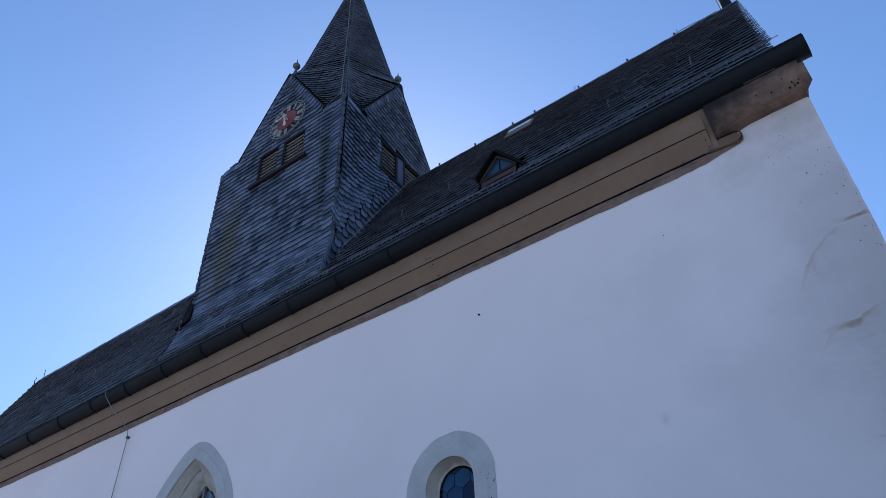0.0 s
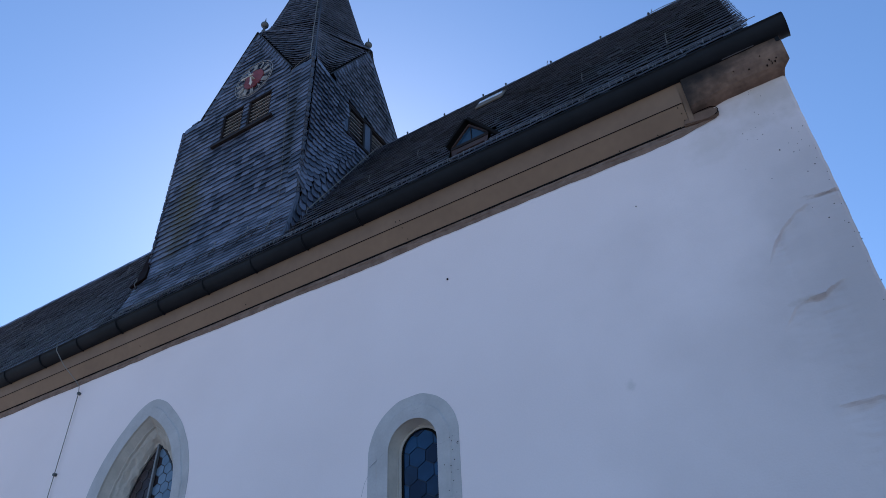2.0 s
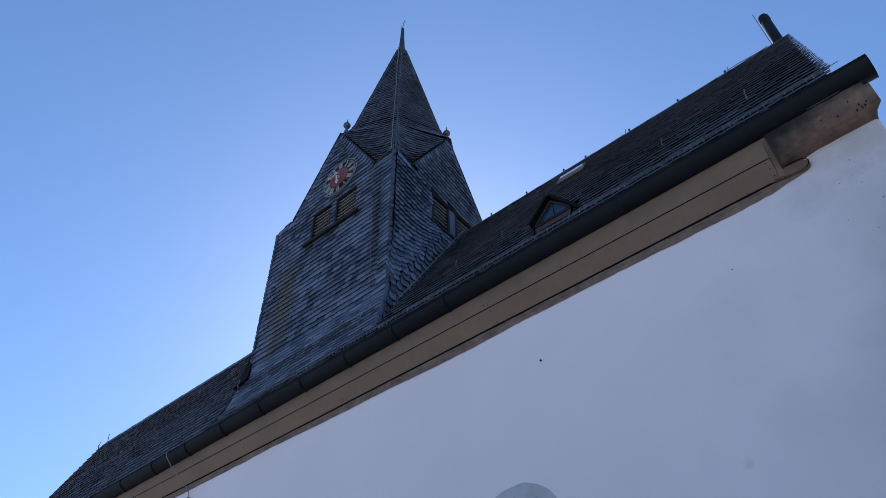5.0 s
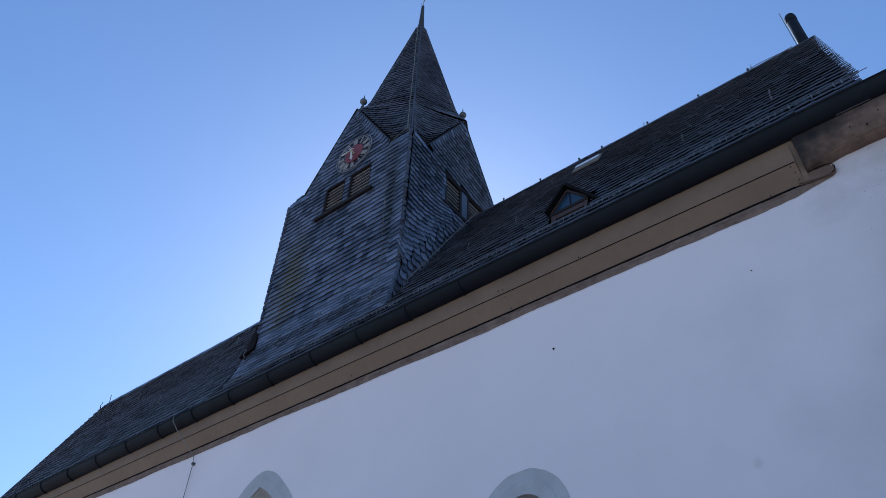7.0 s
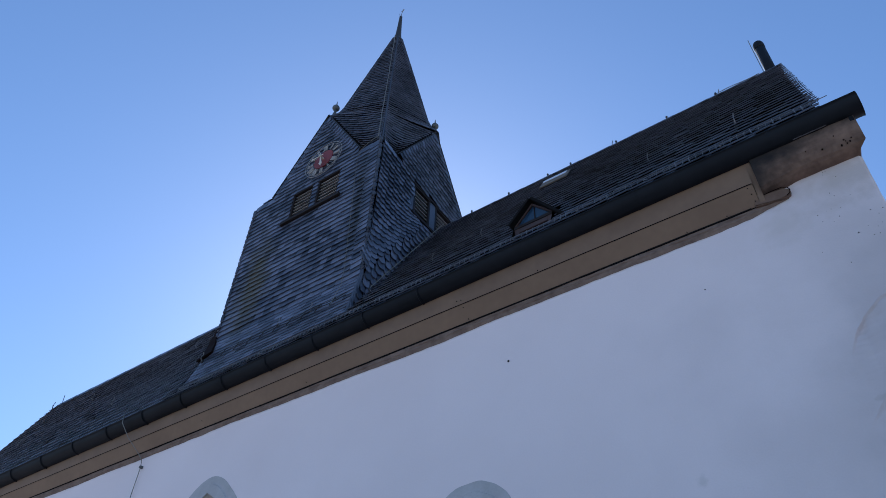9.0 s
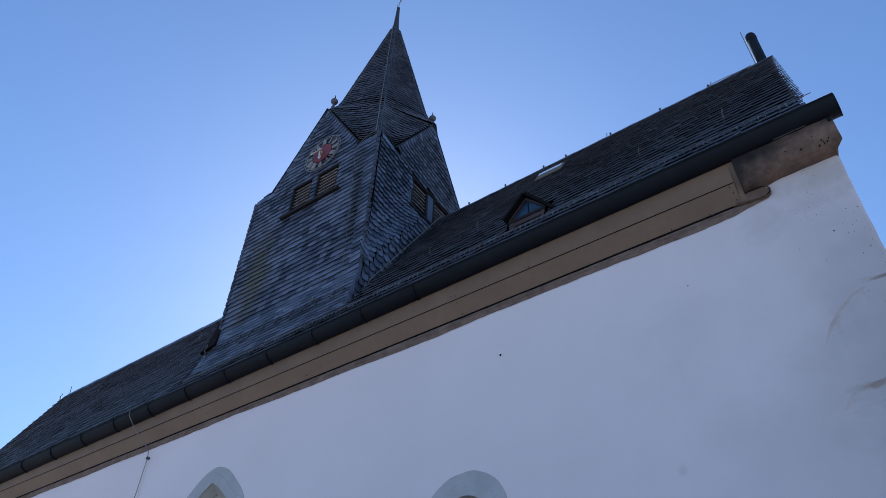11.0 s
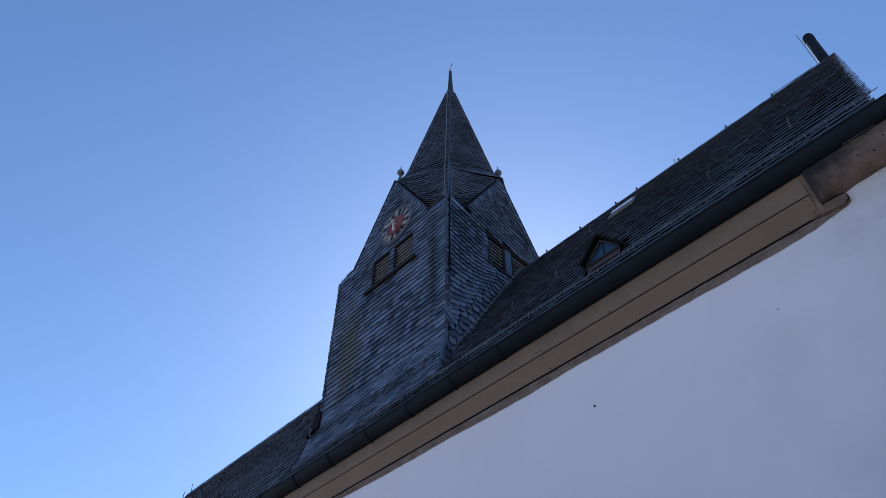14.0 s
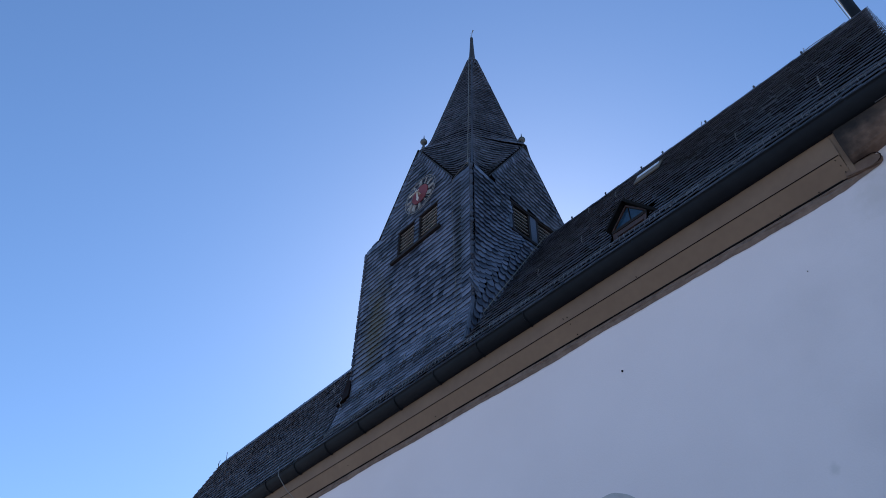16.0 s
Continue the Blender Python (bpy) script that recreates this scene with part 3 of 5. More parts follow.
# the mortar was thrown on in long smears, thin at its lower edge
lines = []
for j in range(9):
    k = j / 8
    swell = math.sin(math.pi * min(1.0, k + 0.12)) if j < 8 else 0.0
    lines.append([(x, WALL_Y - 0.004 - swell * (0.012 + 0.016 * noise.noise((x * 1.6, k * 5.0, 3.0)) + 0.010 * noise.noise((x * 5.0, k * 9.0, 8.0))), zt + (zl - zt) * k) for (x, zt), (_, zl) in zip(top, low)])
for p, q in zip(lines, lines[1:]):
    strip(bm, p, q)
bmesh.ops.remove_doubles(bm, verts=bm.verts, dist=0.0005)
tagged(part("mortar_band", bm, MORTAR), "ragged grey-brown mortar band under the eaves boards", "trim", kind="structure")

cornice = thing("stone_cornice", (0, 5.9, 7.4), "weathered brown sandstone cornice at the wall corner", "cornice")
bm = bmesh.new()
profile = [(5.795, 7.88), (5.797, 7.66), (5.812, 7.58), (5.838, 7.52), (5.868, 7.475), (5.905, 7.450), (5.945, 7.437), (5.985, 7.432), (6.03, 7.43), (6.03, 7.88)]
rows = []
for i in range(41):
    x = XB + 0.055 + (0.45 - XB - 0.055) * i / 40
    drop = -0.06 * max(0, 1 - (x - XB) / 0.45)
    # the moulding returns at the corner: its upper part overhangs the wall's edge, the cove below it does not
    ends = [0.46 if y < 5.88 or z > 7.6 else 0.40 if y < 5.92 else 0.37 for y, z in profile]
    rows.append([bm.verts.new((XB + 0.055 + (e - XB - 0.055) * i / 40 + 0.006 * noise.noise((y * 20, z * 20, x)), y + 0.010 * noise.noise((x * 6, y * 9, z * 9)) + 0.004 * noise.noise((x * 25, y * 25, z * 25)), z + drop + 0.007 * noise.noise((x * 7, z * 9, 3.0)))) for (y, z), e in zip(profile, ends)])
for a, b in zip(rows, rows[1:]):
    for j in range(len(profile)):
        k = (j + 1) % len(profile)
        bm.faces.new((a[j], a[k], b[k], b[j]))
bm.faces.new(rows[0])
bm.faces.new(rows[-1][::-1])
part("moulding", bm, STONE, cornice)
bm = bmesh.new()
corb = [(-0.66, 7.285), (-0.42, 7.255), (-0.355, 7.258), (-0.322, 7.275), (-0.31, 7.315), (-0.325, 7.355), (-0.37, 7.385), (-0.66, 7.41)]
prism(bm, [(x, 5.957, z) for x, z in corb], (0, 0.05, 0))
bmesh.ops.bevel(bm, geom=[e for e in bm.edges if all(v.co.y < 5.96 for v in e.verts)], offset=0.012, segments=2, affect="EDGES")
part("corbel", bm, CORBEL, cornice, "rounded corbel end smeared with brown mortar")
part("crack", tube(bmesh.new(), [(x, 5.953, z + 0.004) for x, z in corb[2:7]] + [(-0.47, 5.953, 7.392), (-0.57, 5.955, 7.385)], 0.0055, 4), RUST, cornice, "dark open crack round the corbel")

# ---- roofs ----
slope = Vector((0, RIDGE_Y - EAVE_Y, RIDGE_Z - EAVE_Z)).normalized()
roof = thing("nave_roof", (-4, RIDGE_Y, EAVE_Z), "steep dark grey slate roof over the nave", "roof", kind="structure")
bm = bmesh.new()
prism(bm, [(0, EAVE_Y - 0.02, EAVE_Z - 0.085), (0, RIDGE_Y, RIDGE_Z - 0.03), (0, 2 * RIDGE_Y - EAVE_Y, EAVE_Z - 0.02), (0, 2 * RIDGE_Y - EAVE_Y, EAVE_Z - 0.12), (0, RIDGE_Y, RIDGE_Z - 0.2), (0, EAVE_Y - 0.02, EAVE_Z - 0.16)], (VERGE_X - 0.05 + 9.0, 0, 0))
bmesh.ops.translate(bm, verts=bm.verts, vec=(-9.0, 0, 0))
part("deck", bm, UNDERLAY, roof)

tiles, GAUGE = [], 0.178
length = (Vector((0, RIDGE_Y, RIDGE_Z)) - Vector((0, EAVE_Y, EAVE_Z))).length
nrows = int(length / GAUGE)
for i in range(-4, nrows):
    d = i * GAUGE - 0.085
    y, z = EAVE_Y + slope.y * d, EAVE_Z + slope.z * d
    x0 = -5.97 if z > 8.5 else -9.25
    end = VERGE_X - 0.03 + rnd.uniform(-0.008, 0.008)
    # dormer and skylight stand clear of the courses
    spans = [(x0, end)]
    if 7.95 < z < 8.62:
        spans = [(x0, DORMER_X - 0.28), (DORMER_X + 0.28, end)]
    for s0, s1 in spans:
        course(tiles, [(s0, y, z), (s1, y, z)], slope, (0, -1, 0.6), GAUGE, 0.225, rnd.random(), 0.027, 0.027, 0.42)
# verge tiles, laid along the slope with their ends jutting out
for i in range(int(length / 0.105)):
    d = i * 0.105
    y, z = EAVE_Y + slope.y * d, EAVE_Z + slope.z * d
    tiles.append(slate_matrix(Vector((VERGE_X - 0.09, y, z + 0.016)), Vector((VERGE_X + rnd.uniform(-0.004, 0.014), y - 0.012, z + 0.012)), slope, Vector((0, -1, 0.6)), 0.09, 0.014, body=0.6))
lay(roof, tiles, LAPPED, ROOF_SLATE, (-1, 3, 7))
bm = bmesh.new()
for i in range(22):
    xa = -6.0 + i * 0.285
    prism(bm, [(xa, RIDGE_Y - 0.11, RIDGE_Z - 0.12), (xa, RIDGE_Y - 0.012, RIDGE_Z + 0.03), (xa, RIDGE_Y + 0.012, RIDGE_Z + 0.03), (xa, RIDGE_Y + 0.11, RIDGE_Z - 0.12)], (0.30, 0, 0.008 * (i % 2)))
part("ridge_cap", bm, ROOF_SLATE, roof)

cslope = Vector((0, CHOIR_Y - EAVE_Y, CHOIR_Z - EAVE_Z)).normalized()
choir = thing("choir_roof", (-12, CHOIR_Y, EAVE_Z), "grey slate roof over the choir behind the tower", "roof", kind="structure")
bm = bmesh.new()
prism(bm, [(CHOIR_X0 + 0.03, EAVE_Y + 0.02, EAVE_Z - 0.02), (CHOIR_X0 + 0.03, CHOIR_Y, CHOIR_Z - 0.03), (CHOIR_X0 + 0.03, 2 * CHOIR_Y - EAVE_Y, EAVE_Z - 0.02), (CHOIR_X0 + 0.03, CHOIR_Y, CHOIR_Z - 0.25), (CHOIR_X0 + 0.03, EAVE_Y + 0.02, EAVE_Z - 0.12)], (6.6, 0, 0))
part("deck", bm, UNDERLAY, choir)
tiles = []
clen = (Vector((0, CHOIR_Y, CHOIR_Z)) - Vector((0, EAVE_Y, EAVE_Z))).length
CG = 0.145
for i in range(-4, int(clen / CG)):
    d = i * CG - 0.085
    y, z = EAVE_Y + cslope.y * d, EAVE_Z + cslope.z * d
    course(tiles, [(CHOIR_X0 + 0.0, y, z), (-9.25, y, z)], cslope, (0, -1, 0.5), CG, 0.17, rnd.random(), 0.027, 0.04, 0.5)
lay(choir, tiles, TRIMMED, CHOIR_SLATE, (-8, 3, 7))
bm = bmesh.new()
for i in range(23):
    xa = CHOIR_X0 - 0.03 + i * 0.285
    prism(bm, [(xa, CHOIR_Y - 0.08, CHOIR_Z - 0.13), (xa, CHOIR_Y - 0.012, CHOIR_Z + 0.02), (xa, CHOIR_Y + 0.012, CHOIR_Z + 0.02), (xa, CHOIR_Y + 0.08, CHOIR_Z - 0.13)], (0.30, 0, 0.008 * (i % 2)))
part("ridge_cap", bm, CHOIR_SLATE, choir)
bm = bmesh.new()
lo, hi = Vector((CHOIR_X0 - 0.075, EAVE_Y - 0.05, EAVE_Z - 0.09)), Vector((CHOIR_X0 - 0.075, CHOIR_Y, CHOIR_Z - 0.05))
cn = Vector((0, -cslope.z, cslope.y)) * 0.045
prism(bm, [lo - cn, hi - cn, hi + cn, lo + cn], (0.06, 0, 0))
part("verge_board", bm, ROOF_SLATE, choir)

# the flared foot of both roofs, from the gutter up to the steep slopes
flare = thing("roof_flare", (-9, 6.4, 8.0), "shallow slated flare where the roofs run out over the gutter", "roof", kind="structure")
KICK = [(5.74, 7.93), (6.15, 8.24), (6.60, 8.66), (7.00, 9.18), (7.34, 9.80)]
bm = bmesh.new()
for (y0, z0), (y1, z1) in zip(KICK, KICK[1:]):
    prism(bm, [(WALL_X0, y0, z0), (WALL_X0, y1, z1), (WALL_X0, y1 + 0.05, z1 - 0.05), (WALL_X0, y0 + 0.05, z0 - 0.05)], (0.40 - WALL_X0, 0, 0))
part("deck", bm, UNDERLAY, flare)
tiles = []
for (y0, z0), (y1, z1) in zip(KICK, KICK[1:]):
    for q in (0.0, 0.34, 0.67):
        y, z = y0 + (y1 - y0) * q, z0 + (z1 - z0) * q
        course(tiles, [(WALL_X0, y, z), (0.40, y, z)], (0, y1 - y0, z1 - z0), (0, -1, 0.9), 0.20, 0.28, rnd.random(), 0.024, 0.0, 0.42)
lay(flare, tiles, SQUARE, ROOF_SLATE, (-1, 3, 7), 0)

# ---- tower ----
tower = thing("church_tower", (TCX, TCY, 7.5), "slate-clad square church tower with four gables and a pointed spire", "tower")
SH, RAKE_Z, APEX_Z, RAKE = 12.40, 12.48, 14.24, 1.03
TIP_Z = 19.50
OPEN = [(-7.96, -7.47), (-7.345, -6.82)]
OZ0, OZ1 = 11.37, 12.08
ROPEN = [(7.02, 7.48), (7.68, 8.14)]
RZ0, RZ1 = 11.36, 12.10


def facade(a, b):
    """The outline of one side of the tower, from its corner a to its corner b."""
    a, b = Vector(a), Vector(b)
    mid, u = (a + b) / 2, (b - a).normalized()
    return [a + Vector((0, 0, 7.6)), b + Vector((0, 0, 7.6)), b + Vector((0, 0, SH)), mid + u * RAKE + Vector((0, 0, RAKE_Z)), mid + Vector((0, 0, APEX_Z)), mid - u * RAKE + Vector((0, 0, RAKE_Z)), a + Vector((0, 0, SH))]


corners = [Vector((TX0, TY0, 0)), Vector((TX1, TY0, 0)), Vector((TX1, TY1, 0)), Vector((TX0, TY1, 0))]
holes = {0: [[(x0, x1), (OZ0, OZ1)] for x0, x1 in OPEN], 1: [[(y0, y1), (RZ0, RZ1)] for y0, y1 in ROPEN]}
names = ("front_wall", "side_wall", "rear_wall", "far_wall")
tower_walls = []
for k in range(4):
    a, b = corners[k], corners[(k + 1) % 4]
    bm = bmesh.new()
    loops = [facade(a, b)]
    for (s0, s1), (z0, z1) in holes.get(k, []):
        if k == 0:
            loops.append([Vector((s0, TY0, z0)), Vector((s1, TY0, z0)), Vector((s1, TY0, z1)), Vector((s0, TY0, z1))])
        else:
            loops.append([Vector((TX1, s0, z0)), Vector((TX1, s1, z0)), Vector((TX1, s1, z1)), Vector((TX1, s0, z1))])
    edges = []
    for loop in loops:
        vs = [bm.verts.new(p) for p in loop]
        edges += [bm.edges.new((vs[i], vs[(i + 1) % len(vs)])) for i in range(len(vs))]
    normal = Vector(((b - a).y, -(b - a).x, 0)).normalized()
    bmesh.ops.triangle_fill(bm, use_beauty=True, edges=edges, normal=normal)
    ext = bmesh.ops.extrude_face_region(bm, geom=bm.faces[:])
    for v in ext["geom"]:
        if isinstance(v, bmesh.types.BMVert):
            v.co -= normal * 0.12
    tower_walls.append(part(names[k], bm, UNDERLAY, tower))


def gable_half(z):
    """Half the width of a tower side at a height."""
    if z <= SH:
        return (TX1 - TX0) / 2
    if z <= RAKE_Z:
        return RAKE + 0.02
    return RAKE * (APEX_Z - z) / (APEX_Z - RAKE_Z)


def cut_spans(span, openings, z, g):
    for (s0, s1), (z0, z1) in openings:
        if z0 - g < z < z1 - 0.02:
            new_spans = []
            for a, b in span:
                if s1 <= a or s0 >= b:
                    new_spans.append((a, b))
                else:
                    new_spans += [(a, s0), (s1, b)]
            span = [s for s in new_spans if s[1] - s[0] > 0.02]
    return span


# front: square slates in level courses, kicking out at the foot
tiles, G = [], 0.108
mid = (TX0 + TX1) / 2
def skirt_y(z):
    """How far forward the kicked-out foot of the tower front stands."""
    return 5.805 + 0.195 * min(1.0, max(0.0, (z - 8.20) / 0.86)) ** 0.8


part("skirt", prism(bmesh.new(), [(TX0 - 0.16, 5.835, 8.10), (TX0 - 0.16, 6.02, 9.02), (TX0 - 0.16, 6.05, 8.10)], (TX1 - TX0 + 0.155, 0, 0)), SLATE, tower)
footing = []
for i in range(11):
    zz = 8.20 + 0.078 * i
    course(tiles if i > 8 else footing, [(TX0 - 0.20 * (1 - i / 11), skirt_y(zz), zz), (TX1 + 0.02, skirt_y(zz), zz)], (0, 0.22 * (1 - i / 11) + 0.02, 1), (0, -1, 0.2), 0.085, 0.22, rnd.random(), 0.019)
z = 9.06
while z < APEX_Z - 0.1:
    h = gable_half(z) - (0.09 if z > SH - 0.12 else 0.0)
    h = min(h, RAKE + 0.02) if SH - 0.13 < z <= RAKE_Z else h
    if h < 0.06:
        break
    for s0, s1 in cut_spans([(mid - h, mid + h)], holes[0], z, G):
        course(tiles, [(s0, TY0, z), (s1, TY0, z)], (0, 0, 1), (0, -1, 0), G, 0.168, rnd.random(), 0.022, 0.0, 0.42)
    z += G
lay(tower_walls[0], tiles, LAPPED, SLATE, (-6, 3, 7))
skirt = bpy.data.objects["skirt"]
lay(skirt, footing, SQUARE, SLATE, (-6, 3, 7))

# side: rounded scales; near the roof the courses sweep up along the valley
def valley_y(z):
    return EAVE_Y + (z - EAVE_Z) * slope.y / slope.z


def sweep(y, z):
    """How far a course climbs near the valley."""
    if z > RIDGE_Z - 0.1:
        return 0.0
    return 0.38 * max(0.0, 1 - max(0.0, valley_y(z) - 0.1 - y) / 1.05) ** 2


tiles, z = [], 7.85
ymid = (TY0 + TY1) / 2
FALL = 0.22                                # the courses fall towards the back
while z < APEX_Z + 0.7:
    G = 0.118 + 0.040 * min(1.0, max(0.0, (10.9 - z) / 1.2))
    run, y = [], 5.80
    while True:
        zz = z - FALL * max(0.0, y - TY0)
        zz += sweep(y, zz)
        fits = abs(y - ymid) <= (min(gable_half(zz), RAKE + 0.02) - 0.10 if zz > SH - 0.13 else gable_half(zz)) + (TY0 - skirt_y(zz) if y < TY0 else 0.0) and y >= skirt_y(zz) - 0.005
        fits = fits and not (zz < RIDGE_Z and y > valley_y(zz) + 0.06)
        if fits:
            run.append((TX1 + 0.06 * sweep(y, zz), y, zz))
        if run and (not fits or y > TY1):
            if len(run) > 3:
                course(tiles, run, (0, 0, 1), (1, 0, 0), G, 0.145, rnd.random(), 0.034, 0.05, 0.34)
            run = []
        y += 0.02
        if y > TY1 + 0.1:
            break
    z += G
tiles = [m for m in tiles if not (ROPEN[0][0] - 0.085 < m.translation.y < ROPEN[1][1] + 0.085 and RZ0 - 0.11 < m.translation.z < RZ1 - 0.02)]
lay(tower_walls[1], tiles, SCALE, SLATE, (-4, 4, 7))

# corner strip of narrow slates standing proud
tiles = []
z = 9.05
while z < SH - 0.17:
    tiles.append(slate_matrix(Vector((TX1 - 0.20, TY0 - 0.02, z)), Vector((TX1 + 0.025, TY0 - 0.028, z + 0.012)), Vector((0, 0, 1)), Vector((0, -1, 0)), 0.10, 0.014))
    z += 0.10
corner = part("corner_board", box(bmesh.new(), TX1 - 0.17, TX1 - 0.004, TY0 - 0.018, TY0 + 0.02, 9.05, SH), UNDERLAY, tower)
lay(corner, tiles, SQUARE, SLATE, (-4, 4, 7))

zs = [8.16 + (SH - 8.16) * i / 60 for i in range(61)]
part("corner_roll", tube(bmesh.new(), [(TX1 + 0.018 + 0.006 * noise.noise((z * 9, 1, 1)), skirt_y(z) - 0.012 + 0.006 * noise.noise((z * 8, 4, 1)), z) for z in zs], [0.034 + 0.008 * (i % 2) for i in range(61)], 6), ROOF_SLATE, tower)

part("corner_roll", tube(bmesh.new(), [(TX0 + 0.012 + 0.005 * noise.noise((z * 9, 1, 7)), TY0 - 0.03, z) for z in [9.0 + (SH - 9.14) * i / 50 for i in range(51)]], [0.034 + 0.004 * (i % 2) for i in range(51)], 6), SLATE, tower)

# rusty sheet closing the foot of the tower against the choir roof
bm = bmesh.new()
prism(bm, [(-9.07, 5.965, 9.42), (-8.96, 5.92, 9.00), (-8.92, 5.87, 8.80), (-9.15, 5.81, 8.66), (-9.14, 5.91, 8.96)], (0, 0.05, 0))
part("foot_flashing", bm, RUST, tower, "rust-dark sheet flashing at the foot")

# ---- spire: eight slated faces over the gables ----
spire = part("spire", bmesh.new(), UNDERLAY, tower, "tall pointed slate spire")
apex = Vector((TCX + 0.03, TCY + 0.01, 20.35))


HIP_Z = (12.40, 12.6, 13.0, 13.5, 14.0, 14.33, 19.50)
HIP_R = (2.16, 1.95, 1.76, 1.60, 1.455, 1.36, 0.10)
CREST_Z = (14.24, 14.4, 14.6, 14.9, 19.50)
CREST_R = (1.53, 1.42, 1.32, 1.215, 0.10)


def spire_axis(z):
    k = max(0.0, z - 14.3) / 5.4
    return Vector((TCX + 0.03, TCY + 0.01 * k, z))


def hip_corner(c, z):
    """A place on the hip over a tower corner."""
    d = Vector((c.x - TCX, c.y - TCY, 0)).normalized()
    return spire_axis(z) + d * float(np.interp(z, HIP_Z, HIP_R))


def hip_gable(m, c, z):
    """The bound of a face on its gable side: the rake below the gable's point, the hip above."""
    if z < APEX_Z:
        k = max(0.0, (z - RAKE_Z) / (APEX_Z - RAKE_Z))
        p = m + (c - m).normalized() * RAKE * (1 - k)
        return Vector((p.x, p.y, z))
    d = Vector((m.x - TCX, m.y - TCY, 0)).normalized()
    return spire_axis(z) + d * float(np.interp(z, CREST_Z, CREST_R))


bm = bmesh.new()
tiles, hidden = [], []
for k in range(4):
    c = corners[k]
    for other in (corners[(k + 1) % 4], corners[(k - 1) % 4]):
        m = (c + other) / 2
        zs = [RAKE_Z + (TIP_Z - RAKE_Z) * i / 60 for i in range(61)]
        strip(bm, [hip_corner(c, z) for z in zs], [hip_gable(m, c, z) for z in zs])
        out = Vector((c.x + m.x - 2 * TCX, c.y + m.y - 2 * TCY, 0)).normalized()
        z, g = RAKE_Z - 0.02, 0.112
        while z < TIP_Z - 0.05:
            a, b = hip_gable(m, c, z), hip_corner(c, z)
            a1, b1 = hip_gable(m, c, max(z - 0.28, RAKE_Z)), hip_corner(c, max(z - 0.28, RAKE_Z))
            a2, b2 = hip_gable(m, c, min(z + 0.32, TIP_Z)), hip_corner(c, min(z + 0.32, TIP_Z))
            up = ((a2 + b2) - (a1 + b1)).normalized()
            sag = 0.10 * max(0.0, 1 - (z - RAKE_Z) / 2.2)
            line = []
            for i in range(9):
                q = i / 8
                p = a.lerp(b, q)
                line.append(p - out * sag * math.sin(math.pi * q) * 0.5 + Vector((0, 0, -sag * math.sin(math.pi * q) * 0.8)))
            seen = k == 1
            course(tiles if seen else hidden, line, up, out + Vector((0, 0, 0.4)), g, 0.17 if seen else 0.34, rnd.random(), 0.026, 0.04 if seen else 0.0, 0.5)
            z += g
bmesh.ops.remove_doubles(bm, verts=bm.verts, dist=0.001)
bmesh.ops.scale(bm, vec=(0.985, 0.985, 1), space=Matrix.Translation((-TCX, -TCY, 0)), verts=bm.verts)
bmesh.ops.recalc_face_normals(bm, faces=bm.faces)
bm.to_mesh(spire.data)
bm.free()
lay(spire, tiles, SCALE, SPIRE_SLATE, (-5, 4, 12))
lay(spire, hidden, SQUARE, SPIRE_SLATE, (-5, 4, 12), 0)
bm = bmesh.new()
lathe(bm, [(0.15, -0.2), (0.108, 0.0), (0.078, 0.3), (0.058, 0.75), (0.042, 1.24), (0.042, 1.28)], (apex.x, apex.y, TIP_Z), 12)
part("spire_cap", bm, LEAD, tower, "dark sheet-metal cap of the spire", smooth=True)
hipline = [hip_corner(corners[1], SH + 0.02 + (TIP_Z - SH) * i / 40) for i in range(41)]
bm = bmesh.new()
tube(bm, [p + Vector((0.02, -0.02, 0)) for p in hipline], 0.022, 6)
part("hip_roll", bm, SPIRE_SLATE, tower)

# rake boards of the front and side gables
for m, u, o in ((Vector((mid, TY0, 0)), Vector((1, 0, 0)), Vector((0, -1, 0))), (Vector((TX1, ymid, 0)), Vector((0, 1, 0)), Vector((1, 0, 0)))):
    for s in (-1, 1):
        bm = bmesh.new()
        p0, p1 = m + u * s * (RAKE + 0.06) + Vector((0, 0, RAKE_Z - 0.10)), m + Vector((0, 0, APEX_Z + 0.02))
        dv = (p1 - p0).normalized()
        side = o.cross(dv).normalized() * (0.016 if o.cross(dv).z > 0 else -0.016)
        prism(bm, [p0 - o * 0.10, p1 - o * 0.10, p1 - o * 0.10 + side, p0 - o * 0.10 + side], o * 0.15)
        edge = part("rake_edge", bm, LEAD, tower)
        border, along = [], 0.10
        inward = (-u * s - dv * (-u * s).dot(dv)).normalized() * 0.15
        while along < (p1 - p0).length - 0.16:
            q = p0 + dv * along + o * 0.008
            border.append(slate_matrix(q, q + inward, dv, o, 0.13, 0.018))
            along += 0.13
        lay(edge, border, TRIMMED, SLATE, (-4, 4, 7))


